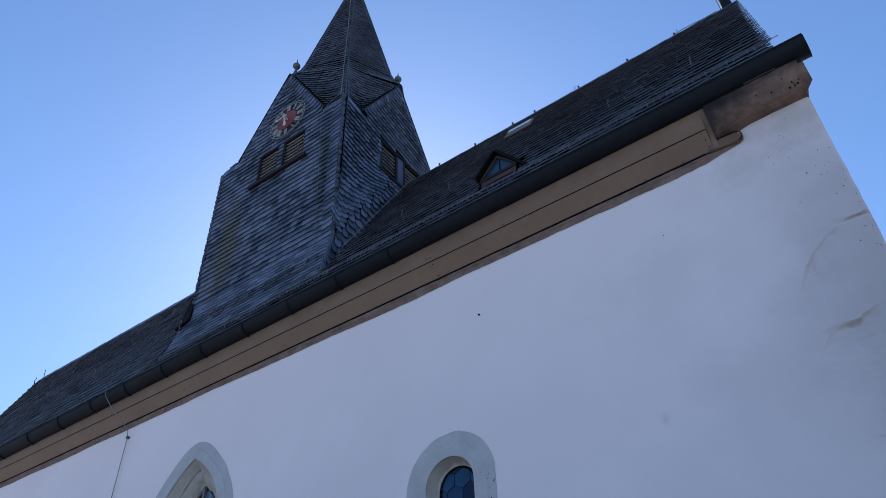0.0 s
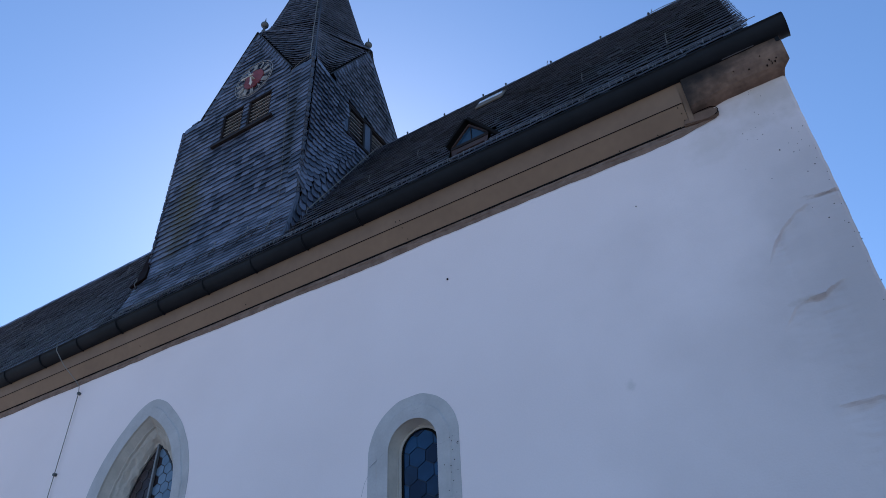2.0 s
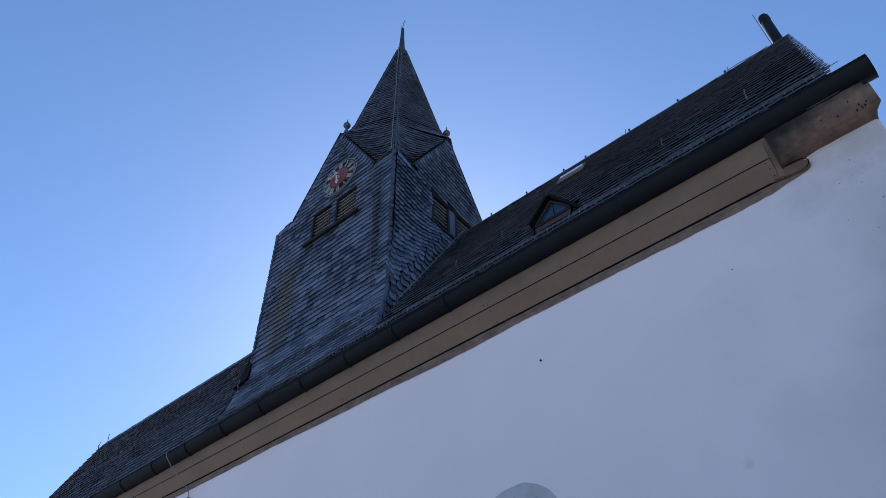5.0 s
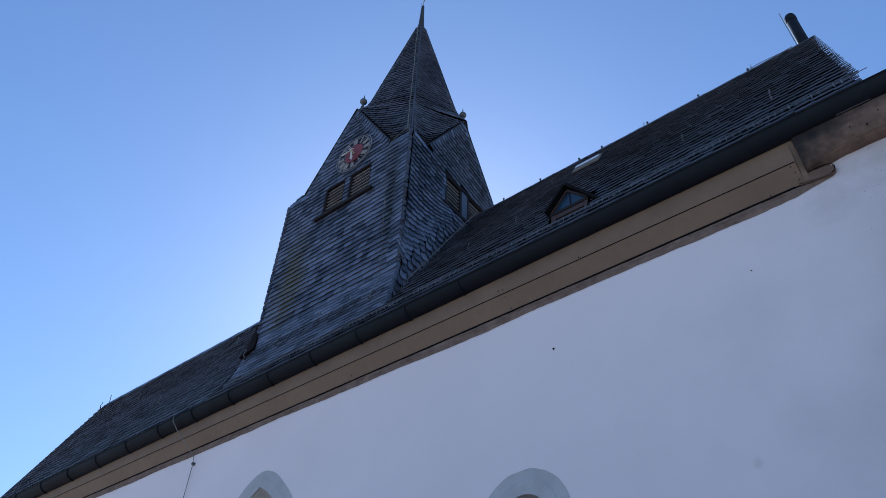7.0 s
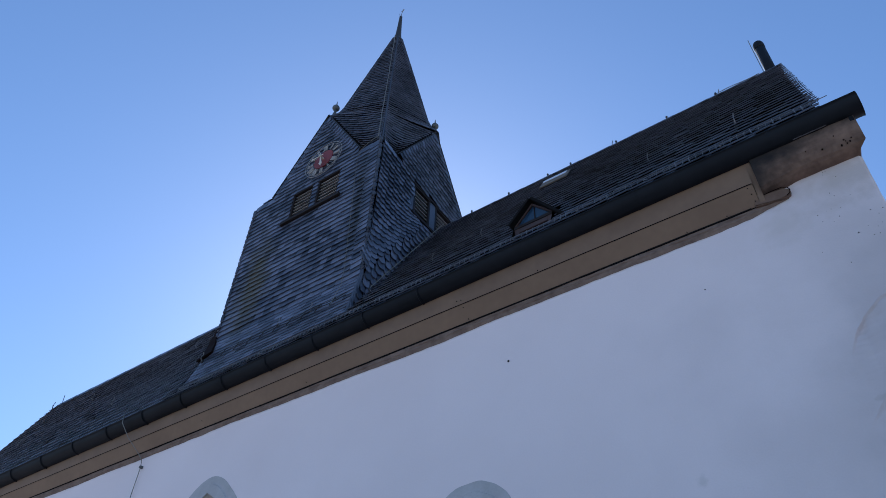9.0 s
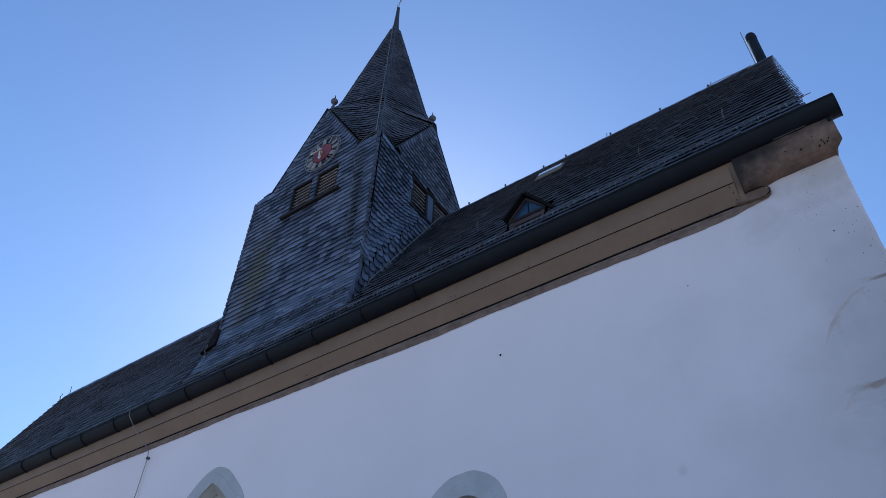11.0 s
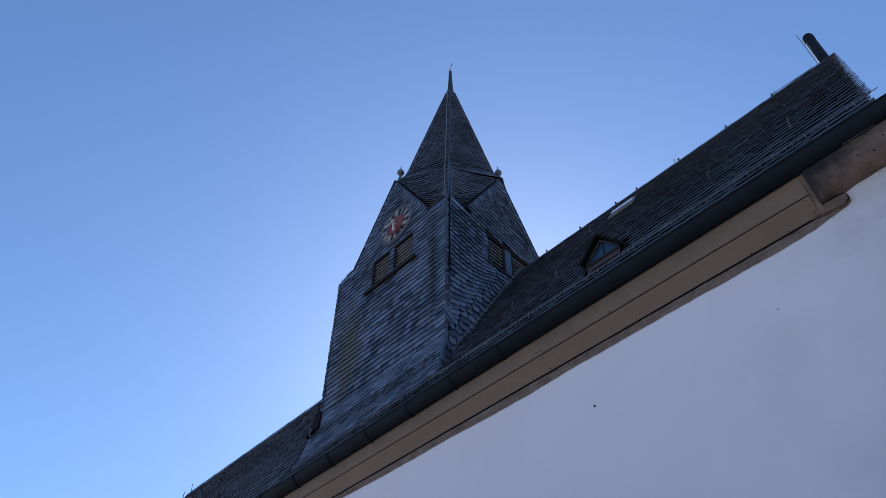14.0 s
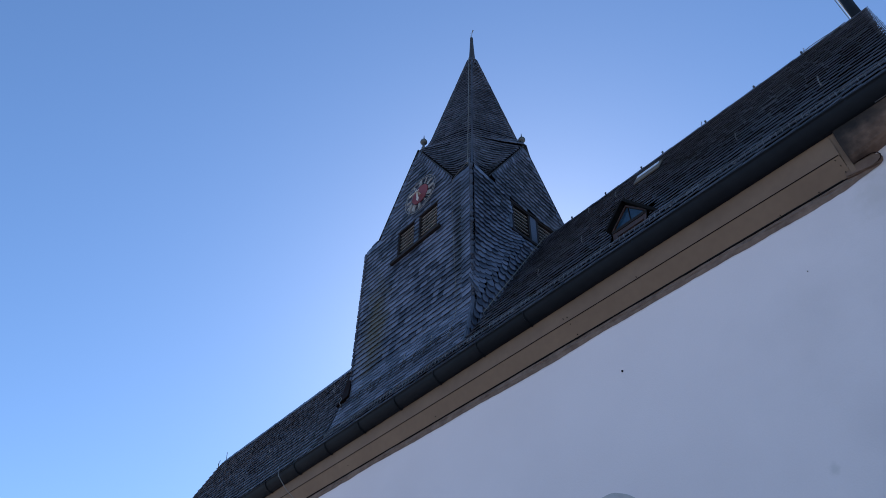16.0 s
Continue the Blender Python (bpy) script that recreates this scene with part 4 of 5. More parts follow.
# louvred openings
def louvre(face, s0, s1, z0, z1):
    def put(bm, a0, a1, d0, d1, b0, b1, bevel=0.0):
        """A block by its run along the face, its depth behind the face and its height."""
        if face == 0:
            return box(bm, a0, a1, TY0 + d0, TY0 + d1, b0, b1, bevel)
        return box(bm, TX1 - d1, TX1 - d0, a0, a1, b0, b1, bevel)

    win = part("louvre_window", put(bmesh.new(), s0, s1, 0.20, 0.24, z0, z1), UNDERLAY, tower, "dark belfry opening with weathered wooden louvres")
    for nm, q in (("jamb", (s0 - 0.02, s0 + 0.03, -0.03, 0.12, z0, z1)), ("jamb", (s1 - 0.03, s1 + 0.02, -0.03, 0.12, z0, z1)), ("head", (s0 - 0.02, s1 + 0.02, -0.04, 0.12, z1 - 0.03, z1 + 0.03))):
        part(nm, put(bmesh.new(), *q, 0.004), TIMBER, win)
    count = 8
    for i in range(count):
        zc = z0 + (z1 - z0) * (i + 0.5) / count
        bm = bmesh.new()
        if face == 0:
            prism(bm, [(s0 + 0.03, TY0 + 0.0, zc - 0.030), (s0 + 0.03, TY0 + 0.045, zc - 0.006), (s0 + 0.03, TY0 + 0.045, zc + 0.004), (s0 + 0.03, TY0 + 0.0, zc - 0.018)], (s1 - s0 - 0.06, 0, 0))
        else:
            prism(bm, [(TX1 - 0.0, s0 + 0.03, zc - 0.030), (TX1 - 0.045, s0 + 0.03, zc - 0.006), (TX1 - 0.045, s0 + 0.03, zc + 0.004), (TX1 - 0.0, s0 + 0.03, zc - 0.018)], (0, s1 - s0 - 0.06, 0))
        part("louvre_slat", bm, SLAT, win)
    return win


for s0, s1 in OPEN:
    louvre(0, s0, s1, OZ0, OZ1)
for s0, s1 in ROPEN:
    louvre(1, s0, s1, RZ0, RZ1)
part("window_sill", box(bmesh.new(), -8.10, -6.72, TY0 - 0.09, TY0 + 0.03, OZ0 - 0.075, OZ0 - 0.005, 0.006), TIMBER, tower, "dark timber sill")
part("window_sill", box(bmesh.new(), TX1 - 0.03, TX1 + 0.08, 6.94, 8.24, RZ0 - 0.07, RZ0 - 0.005, 0.006), TIMBER, tower, "dark timber sill")
part("window_post", box(bmesh.new(), -7.47, -7.345, TY0 - 0.025, TY0 + 0.05, OZ0, OZ1, 0.004), SLATE, tower)
part("window_post", box(bmesh.new(), TX1 - 0.05, TX1 + 0.032, 6.905, 7.0, RZ0 - 0.06, RZ1 + 0.02, 0.004), SLATE, tower)
part("window_head", box(bmesh.new(), TX1 - 0.05, TX1 + 0.05, 6.93, 8.23, RZ1 + 0.005, RZ1 + 0.055, 0.004), TIMBER, tower, "dark timber lintel")
part("window_post", box(bmesh.new(), TX1 - 0.05, TX1 + 0.025, 7.48, 7.68, RZ0, RZ1, 0.004), SLATE, tower)

# ---- clock ----
CX, CZ, CY = -7.32, 12.665, TY0 - 0.07
clock = thing("tower_clock", (CX, CY, CZ), "skeleton clock face with red centre, white numeral bars and gilt hands", "clock")


def ring(bm, r0, r1, y0, y1, n=48):
    prev = None
    first = None
    for i in range(n):
        a = 2 * math.pi * i / n
        c, s = math.sin(a), math.cos(a)
        vs = [bm.verts.new((CX + r * c, y, CZ + r * s)) for r, y in ((r0, y0), (r1, y0), (r1, y1), (r0, y1))]
        if prev:
            for j in range(4):
                bm.faces.new((prev[j], prev[(j + 1) % 4], vs[(j + 1) % 4], vs[j]))
        prev = vs
        first = first or vs
    for j in range(4):
        bm.faces.new((prev[j], prev[(j + 1) % 4], first[(j + 1) % 4], first[j]))
    return bm


part("outer_ring", ring(bmesh.new(), 0.413, 0.420, CY - 0.004, CY + 0.004), WHITE, clock)
part("minute_ring", ring(bmesh.new(), 0.374, 0.379, CY - 0.004, CY + 0.004), WHITE, clock)
bm = bmesh.new()
prism(bm, [(CX + 0.215 * math.sin(2 * math.pi * i / 40), CY - 0.006, CZ + 0.215 * math.cos(2 * math.pi * i / 40)) for i in range(40)], (0, 0.02, 0))
part("centre_disc", bm, RED, clock, "faded red centre disc")
NUMERALS = ("I", "II", "III", "IIII", "V", "VI", "VII", "VIII", "IX", "X", "XI", "XII")


def stroke(bm, a, r0, r1, off0, off1, w):
    """One raised stroke of a numeral, near the clock hour angle a."""
    u, v = Vector((math.sin(a), 0, math.cos(a))), Vector((math.cos(a), 0, -math.sin(a)))
    c = Vector((CX, CY - 0.010, CZ))
    p, q = c + u * r0 + v * off0, c + u * r1 + v * off1
    prism(bm, [p - v * w, q - v * w, q + v * w, p + v * w], (0, 0.018, 0))


for h, text in enumerate(NUMERALS, 1):
    a = 2 * math.pi * h / 12
    bm = bmesh.new()
    wide = {"I": 0.022, "V": 0.042, "X": 0.042}
    total = sum(wide[ch] for ch in text)
    s = -total / 2
    for ch in text:
        w = wide[ch]
        if ch == "I":
            stroke(bm, a, 0.235, 0.362, s + w / 2, s + w / 2, 0.0065)
        elif ch == "V":
            stroke(bm, a, 0.235, 0.362, s + w / 2, s + 0.005, 0.0065)
            stroke(bm, a, 0.235, 0.362, s + w / 2, s + w - 0.005, 0.004)
        else:
            stroke(bm, a, 0.235, 0.362, s + 0.005, s + w - 0.005, 0.0065)
            stroke(bm, a, 0.235, 0.362, s + w - 0.005, s + 0.005, 0.004)
        s += w
    part("numeral", bm, WHITE, clock)


def hand(name, angle, length, w, y):
    a = radians(angle)
    u, v = Vector((math.sin(a), 0, math.cos(a))), Vector((math.cos(a), 0, -math.sin(a)))
    c = Vector((CX, y, CZ))
    bm = prism(bmesh.new(), [c - u * 0.07 - v * w * 0.6, c + u * length * 0.6 - v * w, c + u * length * 0.72 - v * w * 2.0, c + u * length, c + u * length * 0.72 + v * w * 2.0, c + u * length * 0.6 + v * w, c - u * 0.07 + v * w * 0.6], (0, 0.012, 0))
    part(name, bm, GOLD, clock, "gilt pointed clock hand")


hand("hour_hand", 172, 0.27, 0.019, CY - 0.085)
hand("minute_hand", 270, 0.22, 0.014, CY - 0.10)
part("hub", lathe(bmesh.new(), [(0.022, -0.055), (0.022, 0.055)], (0, 0, 0), 12), GOLD, clock)
hub = bpy.data.objects["hub"]
hub.matrix_basis = Matrix.Translation((CX, CY - 0.055, CZ)) @ pose(0, 0, 0, 90)
for a in (45, 135, 225, 315):
    bm = bmesh.new()
    u = Vector((math.sin(radians(a)), 0, math.cos(radians(a))))
    tube(bm, [Vector((CX, CY + 0.005, CZ)) + u * 0.19, Vector((CX, CY + 0.005, CZ)) + u * 0.46], 0.007, 5)
    part("stay", bm, GALV, clock)

clock.scale = (1.07, 1.0, 1.07)

# ---- ball finials on the gables ----
fin = thing("ball_finial", (0, 0, 0), "grey metal ball finial with a spike on a gable point", "finial", "gable finials")
part("post", lathe(bmesh.new(), [(0.050, -0.12), (0.045, 0.02), (0.028, 0.05), (0.028, 0.15)], (0, 0, 0), 10), PATINA, fin, smooth=True)
ball = [(0.073 * math.sin(math.pi * i / 10) + 0.004, 0.225 - 0.073 * math.cos(math.pi * i / 10)) for i in range(11)]
part("ball", lathe(bmesh.new(), ball, (0, 0, 0), 16), PATINA, fin, smooth=True)
part("spike", lathe(bmesh.new(), [(0.024, 0.30), (0.016, 0.34), (0.004, 0.46)], (0, 0, 0), 8), PATINA, fin, smooth=True)
fin.location = (mid + 0.03, TY0 + 0.07, APEX_Z + 0.15)
for p in ((TX1 - 0.03, ymid + 0.03, APEX_Z + 0.11), (TX0 + 0.09, ymid, APEX_Z + 0.11), (mid, TY1 - 0.09, APEX_Z + 0.11)):
    copy_thing(fin, Matrix.Translation(p))

# weather vane left-over on the tip
vane = thing("weather_vane", (apex.x, apex.y, TIP_Z + 1.26), "thin bent iron vane rods on the spire tip", "vane")
vz = TIP_Z + 1.26
for nm, pts, r in (("rod", [(0, 0, 0), (0.02, 0, 0.22), (0.05, 0.0, 0.42)], 0.009), ("rod", [(0.02, 0, 0.0), (-0.05, 0, 0.17), (-0.06, 0, 0.27)], 0.007), ("arm", [(0.035, 0, 0.30), (0.09, 0, 0.37)], 0.008), ("arm", [(0.035, 0, 0.30), (-0.03, 0, 0.35)], 0.007)):
    part(nm, tube(bmesh.new(), [(apex.x + x, apex.y + y, vz + z) for x, y, z in pts], r, 5), CABLE, vane)

# ---- gutter ----
gutter = thing("gutter", (-7, 5.8, 7.9), "long dark zinc half-round gutter under the roof edge", "gutter")
GYC, GZC, GR = 5.80, 7.903, 0.140
GX0, GX1 = WALL_X0 - 0.05, 0.56
bm = bmesh.new()
lines = []
for i in range(61):
    x = GX0 + (GX1 - GX0) * i / 60
    dz = 0.008 * noise.noise((x * 0.5, 2.0, 0.0))
    prof = [(GYC - GR - 0.012 * math.cos(t), GZC + 0.004 + 0.012 * math.sin(t)) for t in (3.6, 2.2, 0.8, -0.6)]
    prof += [(GYC - GR * math.cos(math.pi * k / 12), GZC - GR * math.sin(math.pi * k / 12)) for k in range(13)]
    prof += [(GYC + GR, GZC + 0.03)]
    prof += [(GYC + (GR - 0.006) * math.cos(math.pi * k / 12), GZC - (GR - 0.006) * math.sin(math.pi * k / 12)) for k in range(13)]
    lines.append([bm.verts.new((x, y, z + dz)) for y, z in prof])
for a, b in zip(lines, lines[1:]):
    k = len(a)
    for j in range(k):
        bm.faces.new((a[j], a[(j + 1) % k], b[(j + 1) % k], b[j]))
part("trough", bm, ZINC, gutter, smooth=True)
for nm, x in (("end_cap", GX1), ("end_cap", GX0)):
    bm = bmesh.new()
    prism(bm, [(x - 0.003, GYC - (GR + 0.004) * math.cos(math.pi * k / 14), GZC - (GR + 0.004) * math.sin(math.pi * k / 14)) for k in range(15)], (0.008, 0, 0))
    part(nm, bm, ZINC, gutter)
bx = -19.6
while bx < -4.5:
    bm = bmesh.new()
    pts = [(GYC - (GR + 0.008) * math.cos(math.pi * k / 12), GZC - (GR + 0.008) * math.sin(math.pi * k / 12)) for k in range(13)]
    tube(bm, [(bx, y, z) for y, z in pts] + [(bx, GYC + GR + 0.02, GZC + 0.10)], 0.011, 5)
    part("bracket", bm, ZINC, gutter)
    bx += 0.88 if bx < -5 else 0.8
for sx in (-16.5, -11.5, -8.25, -3.95, -2.9, -1.75, -0.3):
    bm = bmesh.new()
    pts = [(GYC - (GR + 0.0025) * math.cos(math.pi * k / 12), GZC - (GR + 0.003) * math.sin(math.pi * k / 12)) for k in range(13)]
    strip(bm, [(sx, y, z) for y, z in pts], [(sx + 0.03, y, z) for y, z in pts])
    part("seam", bm, ZINC, gutter)
bm = bmesh.new()
box(bm, -0.10, 0.22, 5.772, 5.793, 7.765, 7.795, 0.003)
part("fixing_strip", bm, GALV, gutter, "pale metal strip behind the trough")

part("end_bracket", box(bmesh.new(), 0.415, 0.455, 5.79, 5.87, 7.70, 7.80, 0.006), ZINC, gutter, "dark bracket under the trough's end")

# ---- snow guard ----
guard = thing("snow_guard", (-4, 5.75, 8.05), "narrow galvanised snow guard rail along the slate edge", "snow guard")
rail_n = Vector((0, -slope.z, slope.y))
base = Vector((0, EAVE_Y - 0.087, EAVE_Z - 0.147))
lo, hi = base + rail_n * 0.066 - slope * 0.012, base + rail_n * 0.078 + slope * 0.042
part("rail", tube(bmesh.new(), [(x, hi.y + 0.004 * noise.noise((x * 2, 1, 1)), hi.z + 0.004 * noise.noise((x * 2, 5, 1))) for x in [-9.0 + 9.36 * i / 60 for i in range(61)]], 0.0045, 5), GALV, guard)
x = -8.95
while x < 0.36:
    if rnd.random() < 0.93:
        j = rnd.uniform(-0.008, 0.008)
        part("upright", tube(bmesh.new(), [(x, lo.y, lo.z - 0.015), (x + j, hi.y, hi.z + 0.012)], rnd.choice((0.003, 0.004, 0.006)), 5), GALV, guard)
    x += 0.072
xb = -8.9
while xb < 0.3:
    part("stay", tube(bmesh.new(), [(xb, lo.y, lo.z), (xb + 0.02, EAVE_Y + 0.2, EAVE_Z + 0.20)], 0.008, 5), GALV, guard)
    xb += 0.82

# ---- roof hooks ----
hook = thing("roof_hook", (0, 0, 0), "bent galvanised roof hook on the slates", "roof hook", "roof hooks")
bm = bmesh.new()
tube(bm, [(0, 0.0, 0.0), (0.0, -0.05, 0.02), (0.0, -0.085, 0.06), (0.0, -0.075, 0.12), (0.01, -0.05, 0.17), (0.02, -0.075, 0.215)], 0.011, 6)
part("bar", bm, GALV, hook)
part("plate", box(bmesh.new(), -0.02, 0.02, -0.04, 0.02, -0.03, 0.05, 0.003), LEAD, hook)
spots = [(-0.52, 6.15), (-1.60, 6.28), (-3.97, 7.36), (-4.10, 6.38), (-4.85, 6.27), (-5.86, 6.16), (-4.63, 7.52), (-2.45, 7.85), (-0.65, 7.85)]
for i, (x, y) in enumerate(spots):
    m = Matrix.Translation((x, y, EAVE_Z + (y - EAVE_Y) * slope.z / slope.y + 0.03)) @ pose(0, 0, 0, 0, 0, rnd.uniform(-12, 12)) @ Matrix.Scale(0.75, 4)
    if i == 0:
        hook.matrix_basis = m
    else:
        copy_thing(hook, m)
for x, y in ((-6.78, 5.96), (-9.08, 5.93), (-7.42, 5.95)):
    copy_thing(hook, Matrix.Translation((x, y - 0.04, 8.66)) @ pose(0, 0, 0, 0, 0, 10))
for x, y in ((-10.4, 6.55), (-11.6, 6.05), (-13.2, 6.45), (-14.6, 6.1)):
    copy_thing(hook, Matrix.Translation((x, y, EAVE_Z + (y - EAVE_Y) * cslope.z / cslope.y + 0.02)) @ pose(0, 0, 0, 0, 0, -10))

# ridge bolts
bolt = thing("ridge_bolt", (0, 0, 0), "small dark bolt standing on the roof ridge", "bolt", "ridge bolts")
part("shaft", lathe(bmesh.new(), [(0.016, -0.05), (0.013, 0.03), (0.019, 0.034), (0.015, 0.05)], (0, 0, 0), 8), LEAD, bolt)
for i, x in enumerate((-5.35, -4.55, -3.75, -3.3, -2.44, -1.54, -0.72)):
    m = Matrix.Translation((x, RIDGE_Y - 0.03, RIDGE_Z + 0.005))
    if i:
        copy_thing(bolt, m)
    else:
        bolt.matrix_basis = m

# ---- dormer ----
DX, DY, DZ = -3.00, 5.79, 8.665
dormer = thing("dormer", (DX, DY, 8.3), "small pointed roof dormer with a glazed triangle and a low window", "dormer")
DW = 0.265


def roof_y(z):
    return EAVE_Y + (z - EAVE_Z) * slope.y / slope.z


EZ = 8.37
for s in (-1, 1):
    bm = bmesh.new()
    e, t = ((DX - DW - 0.03, 8.36) if s < 0 else (DX + 0.42, 8.14)), (DX, DZ + 0.015)
    thick = 0.034
    a = [(e[0], DY - 0.06, e[1]), (t[0], DY - 0.06, t[1]), (t[0], roof_y(t[1]) + 0.06, t[1]), (e[0], roof_y(e[1]) + 0.1, e[1])]
    nrm = Vector((s * (t[1] - e[1]), 0, abs(t[0] - e[0]))).normalized() * thick
    prism(bm, a, nrm)
    part("roof_slope", bm, UNDERLAY, dormer, "dark slated slope")
    bm = bmesh.new()
    prism(bm, [(DX + s * DW, DY + 0.01, 7.95), (DX + s * DW, DY + 0.01, EZ), (DX + s * DW, roof_y(EZ) + 0.08, EZ), (DX + s * DW, roof_y(7.95), 7.95)], (-s * 0.03, 0, 0))
    part("cheek", bm, TIMBER, dormer)
    bm = bmesh.new()
    e2, t2 = Vector((DX + s * (DW - 0.01), DY, EZ)), Vector((DX, DY, DZ - 0.02))
    dn = Vector((0, 0, -0.036))
    prism(bm, [e2, t2, t2 + dn, e2 + dn * 0.8], (0, 0.03, 0))
    part("gable_rail", bm, FRAME_RED, dormer)
    part("jamb", box(bmesh.new(), *sorted((DX + s * DW, DX + s * (DW - 0.07))), DY, DY + 0.035, 7.95, EZ - 0.01, 0.004), FRAME_RED, dormer)
bm = bmesh.new()
prism(bm, [(DX - DW + 0.03, DY + 0.02, EZ - 0.02), (DX + DW - 0.03, DY + 0.02, EZ - 0.02), (DX, DY + 0.02, DZ - 0.035)], (0, 0.008, 0))
part("glass_triangle", bm, CLEARGLASS, dormer)
part("glazing_bar", box(bmesh.new(), DX + 0.016, DX + 0.024, DY + 0.008, DY + 0.02, EZ - 0.02, DZ - 0.08), TIMBER, dormer)
part("crossbar", box(bmesh.new(), DX - DW, DX + DW, DY - 0.008, DY + 0.03, EZ - 0.065, EZ - 0.02, 0.004), TIMBER, dormer)
part("head_rail", box(bmesh.new(), DX - DW + 0.07, DX + DW - 0.07, DY + 0.0, DY + 0.03, EZ - 0.135, EZ - 0.068, 0.004), FRAME_RED, dormer)
part("window_pane", box(bmesh.new(), DX - DW + 0.07, DX + DW - 0.07, DY + 0.018, DY + 0.026, 7.95, EZ - 0.135), BROWNPANE, dormer)
part("backing", box(bmesh.new(), DX - DW + 0.03, DX + DW - 0.03, DY + 0.09, DY + 0.11, 7.95, EZ + 0.12), UNDERLAY, dormer)

# ---- skylight ----
sk = thing("skylight", (-3.3, 7.5, 11.0), "propped metal roof hatch with a bright glass pane", "skylight")
c0 = Vector((-3.55, roof_y(10.62), 10.62))
nr = Vector((0, -slope.z, slope.y))


def roof_block(u0, u1, v0, v1, n0, n1):
    bm = bmesh.new()
    e = [c0 + Vector((u, 0, 0)) + slope * v + nr * n0 for u, v in ((u0, v0), (u1, v0), (u1, v1), (u0, v1))]
    return prism(bm, e, nr * (n1 - n0))


for q in ((0, 0.46, 0, 0.05, 0, 0.06), (0, 0.46, 0.35, 0.40, 0, 0.06), (0, 0.04, 0, 0.40, 0, 0.06), (0.42, 0.46, 0, 0.40, 0, 0.06)):
    part("curb", roof_block(*q), ZINC, sk)
bm = bmesh.new()
lid = [c0 + Vector((u, 0, 0)) + slope * v + nr * n for u, v, n in ((-0.01, 0.0, 0.065), (0.47, 0.0, 0.065), (0.47, 0.42, 0.075), (-0.01, 0.42, 0.075))]
prism(bm, lid, nr * 0.016)
part("lid", bm, HATCH, sk, "dull tan metal hatch lid")
bm = bmesh.new()
pane = [c0 + Vector((u, 0, 0)) + slope * v + nr * n for u, v, n in ((0.0, 0.29, 0.086), (0.42, 0.27, 0.086), (0.42, 0.41, 0.092), (0.0, 0.41, 0.092))]
prism(bm, pane, nr * 0.006)
part("glass_pane", bm, SKYGLASS, sk)

# ---- flue pipe on the ridge ----
flue = thing("flue_pipe", (0.11, 8.10, 11.8), "dark metal flue pipe with a rounded cowl on the ridge end", "chimney")
part("pipe", lathe(bmesh.new(), [(0.081, -0.35), (0.081, 0.70)], (0.14, 8.12, 11.95), 16), ZINC, flue, smooth=True)
part("cowl", lathe(bmesh.new(), [(0.083, 0.68), (0.087, 0.71), (0.087, 0.80), (0.075, 0.845), (0.045, 0.86)], (0.14, 8.12, 11.95), 16), ZINC, flue, smooth=True)
part("collar", lathe(bmesh.new(), [(0.14, -0.30), (0.115, -0.05), (0.11, -0.02)], (0.14, 8.12, 11.95), 16), LEAD, flue, smooth=True)
part("rod", tube(bmesh.new(), [(0.04, 8.06, 11.9), (0.035, 8.06, 12.93)], 0.006, 5), CABLE, flue, "thin lightning rod")
bm = bmesh.new()
tube(bm, [(x, RIDGE_Y - 0.01, RIDGE_Z + 0.05 + 0.012 * math.sin(x * 9)) for x in [-0.75 + 0.72 * i / 8 for i in range(9)]], 0.006, 5)
part("ridge_wire", bm, CABLE, flue)

# ---- lightning conductor ----
cable = thing("lightning_conductor", (-6.4, 5.95, 8.5), "thin grey lightning cable running down spire and tower", "cable")
part("spire_cable", tube(bmesh.new(), [p + Vector((-0.03, -0.085, 0.0)) + Vector((0.02 * noise.noise((p.z * 1.3, 0, 0)), 0, 0)) for p in hipline], 0.010, 5), CABLE, cable)
drop = [hipline[0] + Vector((-0.05, -0.08, 0)), Vector((-6.2, 5.93, 12.36)), Vector((-6.40, 5.95, 12.30)), Vector((-6.44, 5.96, 12.0)), Vector((-6.37, 5.96, 10.7)), Vector((-6.30, 5.96, 9.4)), Vector((-6.28, 5.93, 9.0)), Vector((-6.30, 5.80, 8.5))]
part("tower_cable", tube(bmesh.new(), drop, 0.004, 5), CABLE, cable)
vpts = [Vector((TX1 + 0.09, valley_y(z), z)) + rail_n * 0.085 for z in [8.95 + (11.75 - 8.95) * i / 12 for i in range(13)]]
part("valley_cable", tube(bmesh.new(), [vpts[0] + Vector((-0.16, -0.16, -0.16)), vpts[0] + Vector((-0.03, -0.05, -0.10))] + vpts, 0.0085, 5), CABLE, cable)
# dark lead draws the skirt's shadow lines as well as its wires
for up in (0.0, 0.055):
    part("skirt_wire", tube(bmesh.new(), [(-8.75 + 2.70 * i / 14, skirt_y(8.60 + up + 0.02 * i / 14) - 0.075 - 0.012 * math.sin(i * 1.9), 8.60 + up + 0.02 * i / 14 + 0.010 * math.sin(i * 1.3 + up * 9)) for i in range(15)], 0.006, 5), LEAD, cable)
for i in range(9):
    sx = -8.6 + 0.28 * i
    part("wire_clip", tube(bmesh.new(), [(sx, skirt_y(8.58) - 0.06, 8.575), (sx + 0.09, skirt_y(8.68) - 0.07, 8.70)], 0.008, 5), LEAD, cable)
down = thing("down_conductor", (-9.95, 5.98, 5.0), "thin grey wire clipped to the white wall below the gutter", "cable")
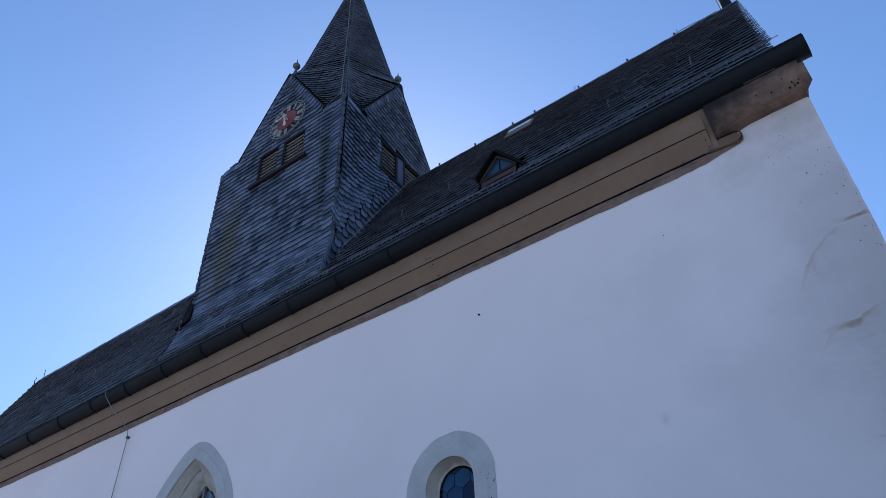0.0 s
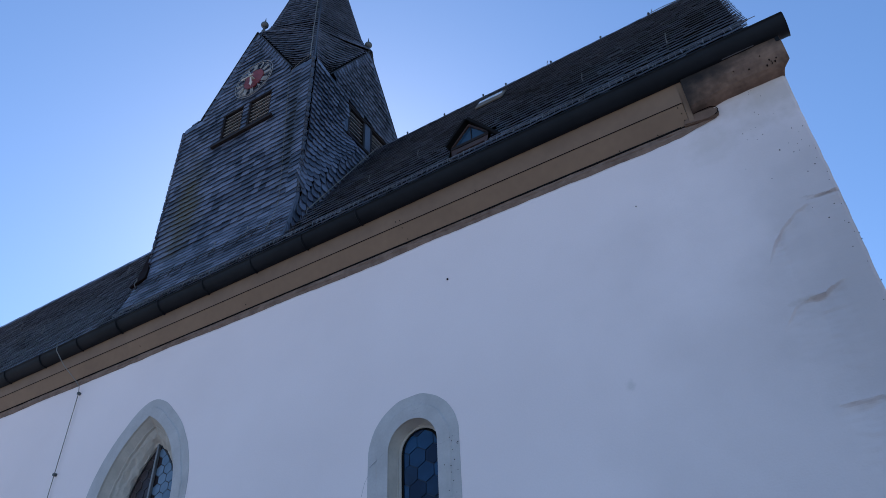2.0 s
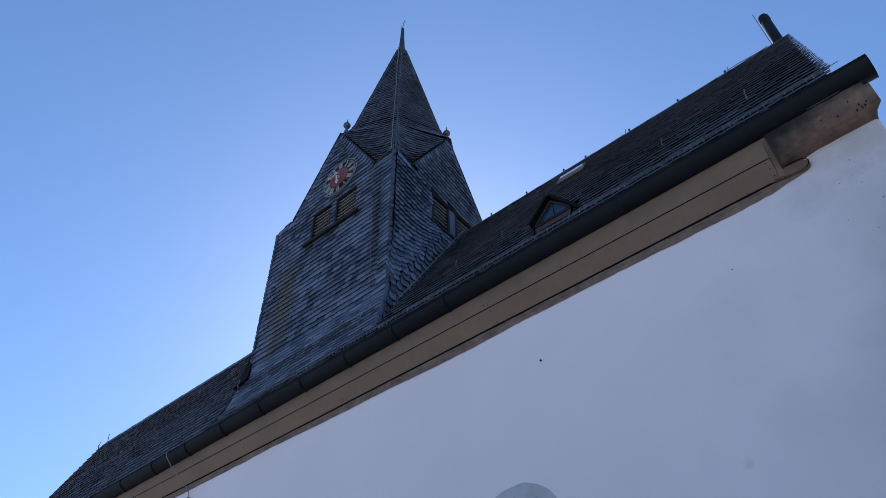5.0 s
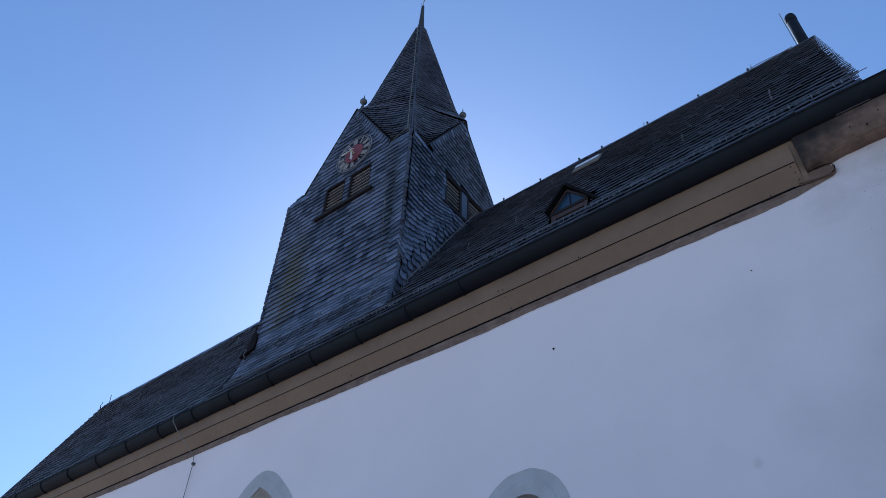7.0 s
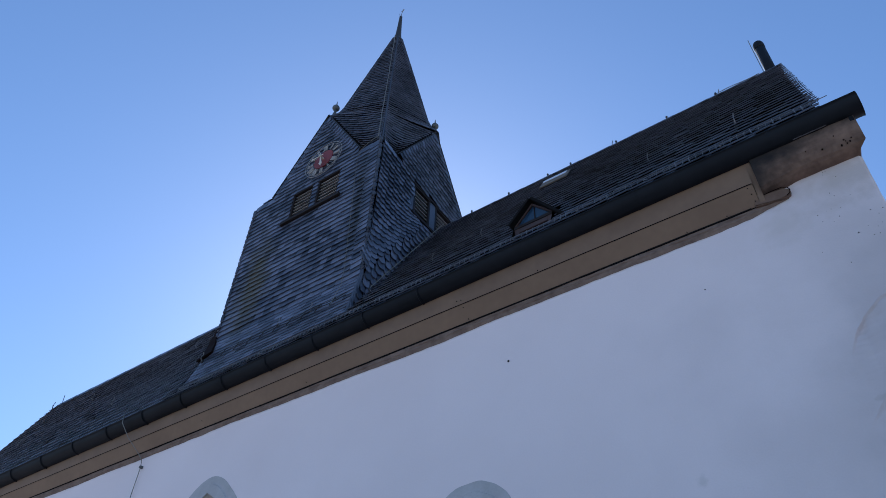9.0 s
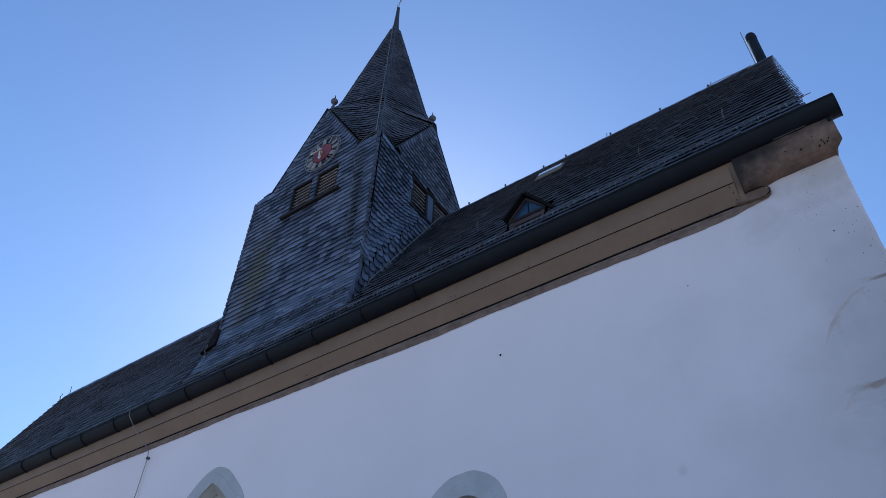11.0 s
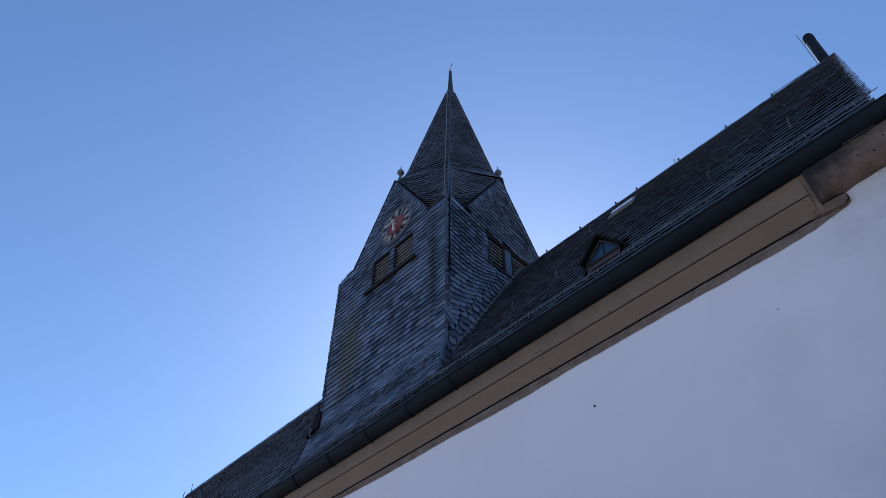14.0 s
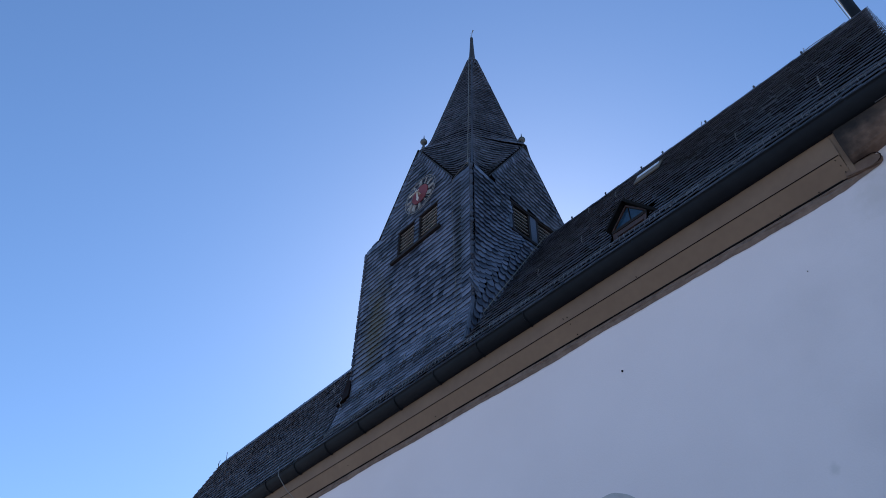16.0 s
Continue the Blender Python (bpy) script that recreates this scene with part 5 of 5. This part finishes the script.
dw = [(-10.42, 5.66, 8.02), (-10.36, 5.64, 7.93), (-10.30, 5.62, 7.80), (-10.16, 5.72, 7.55), (-10.0, 5.90, 7.30), (-9.94, 5.94, 7.20), (-9.95, 5.965, 7.10), (-9.95, 5.965, 5.86), (-9.96, 5.965, 2.0), (-9.96, 5.965, 0.02)]
part("wire", tube(bmesh.new(), dw, 0.0065, 6), CABLE, down)
for z in (7.11, 5.86, 4.6, 3.3, 2.0):
    part("clip", box(bmesh.new(), -9.975, -9.935, 5.95, 6.005, z - 0.018, z + 0.018, 0.005), PATINA, down)

# rods at the choir gable
rod = thing("gable_rod", (CHOIR_X0, CHOIR_Y, CHOIR_Z), "thin iron rod on the choir ridge end", "rod")
part("spike", tube(bmesh.new(), [(CHOIR_X0 + 0.03, CHOIR_Y, CHOIR_Z - 0.02), (CHOIR_X0 - 0.02, CHOIR_Y, CHOIR_Z + 0.24)], 0.008, 5), GALV, rod)
part("clamp", tube(bmesh.new(), [(CHOIR_X0 - 0.02, CHOIR_Y - 0.12, CHOIR_Z - 0.22), (CHOIR_X0 - 0.06, CHOIR_Y - 0.13, CHOIR_Z - 0.10), (CHOIR_X0 - 0.03, CHOIR_Y - 0.12, CHOIR_Z - 0.02)], 0.012, 5), LEAD, rod)

# ---- roofs, tower and all that stands on them, set at their true size ----
ABOVE = {"nave_roof", "choir_roof", "church_tower", "tower_clock", "ball_finial", "weather_vane", "snow_guard", "roof_hook", "ridge_bolt", "dormer", "skylight", "flue_pipe", "lightning_conductor", "gable_rod"}
for ob in scene.objects:
    if ob.parent is None and ob.name.split(".")[0] in ABOVE:
        ob.matrix_basis = UPPER @ ob.matrix_basis

# ---- small marks on the wall ----
nail = thing("wall_nail", (-3.555, WALL_Y, 6.567), "rusty nail head in the white wall", "nail", "wall nails")
part("head", lathe(bmesh.new(), [(0.010, -0.03), (0.012, 0.010), (0.008, 0.014)], (0, 0, 0), 8), RUST, nail)
nail.children[0].matrix_parent_inverse = Matrix.Identity(4)
nail.children[0].matrix_basis = pose(0, 0, 0, 90)
for x, z in ((-1.35, 6.55), (0.05, 6.55)):
    copy_thing(nail, Matrix.Translation((x, WALL_Y, z)) @ Matrix.Scale(0.5, 4))
bm = bmesh.new()
for i in range(66):
    x, z = 0.10 + rnd.gauss(0, 0.16), 6.75 + rnd.gauss(0, 0.42)
    if i > 30:
        x, z = rnd.uniform(-3.7, -3.52), rnd.uniform(4.0, 4.7)
    if i > 45:
        x, z = 0.33 - abs(rnd.gauss(0, 0.07)), rnd.uniform(4.7, 6.9)
    elif x > 0.29:
        continue
    r = rnd.uniform(0.0025, 0.006)
    yy = WALL_Y - relief(x, z) if i <= 30 or i > 45 else WALL_Y - 0.018
    prism(bm, [(x + r * rnd.uniform(0.6, 1.3) * math.cos(k), yy - 0.003, z + r * rnd.uniform(0.6, 1.2) * math.sin(k)) for k in (0, 1.2, 2.5, 3.8, 5.0)], (0, 0.006, 0))
tagged(part("plaster_pits", bm, RUST), "dark specks pitting the white plaster", "pits", kind="stuff")

# hairline cracks in the painted band of the small window
cracks = thing("surround_cracks", (-3.9, 5.99, 4.5), "hairline cracks in the grey paint round the small window", "crack")
for pts in (((-3.75, 4.66), (-3.70, 4.655), (-3.66, 4.67), (-3.62, 4.66)), ((-4.56, 4.62), (-4.50, 4.66), (-4.42, 4.70), (-4.38, 4.74)), ((-4.06, 5.10), (-4.0, 5.095), (-3.94, 5.11)), ((-4.05, 5.06), (-3.98, 5.055), (-3.92, 5.05)), ((-4.66, 4.35), (-4.63, 4.47), (-4.57, 4.58))):
    y = WALL_Y - (0.018 if pts[0][0] > -4.58 else 0.001)
    part("crack", tube(bmesh.new(), [(x, y + 0.002, z) for x, z in pts], 0.0024, 4), CRACK, cracks)

bm = bmesh.new()
for i in range(9):
    x, k = rnd.choice((rnd.uniform(0.22, 0.40), rnd.uniform(-0.35, 0.40))), rnd.uniform(1.6, 4.0)
    j = int(min(k, 5.999))
    y, z = (profile[j][n] + (profile[j + 1][n] - profile[j][n]) * (k - j) for n in (0, 1))
    z -= 0.06 * max(0, 1 - (x - XB) / 0.45)
    r = rnd.uniform(0.004, 0.009)
    prism(bm, [(x + r * math.cos(a), y - 0.010, z + r * rnd.uniform(0.7, 1.2) * math.sin(a)) for a in (0, 1.2, 2.5, 3.8, 5.0)], (0, 0.02, 0.0))
tagged(part("stone_pits", bm, RUST), "dark weathering pits in the brown sandstone cornice", "pits", kind="stuff")
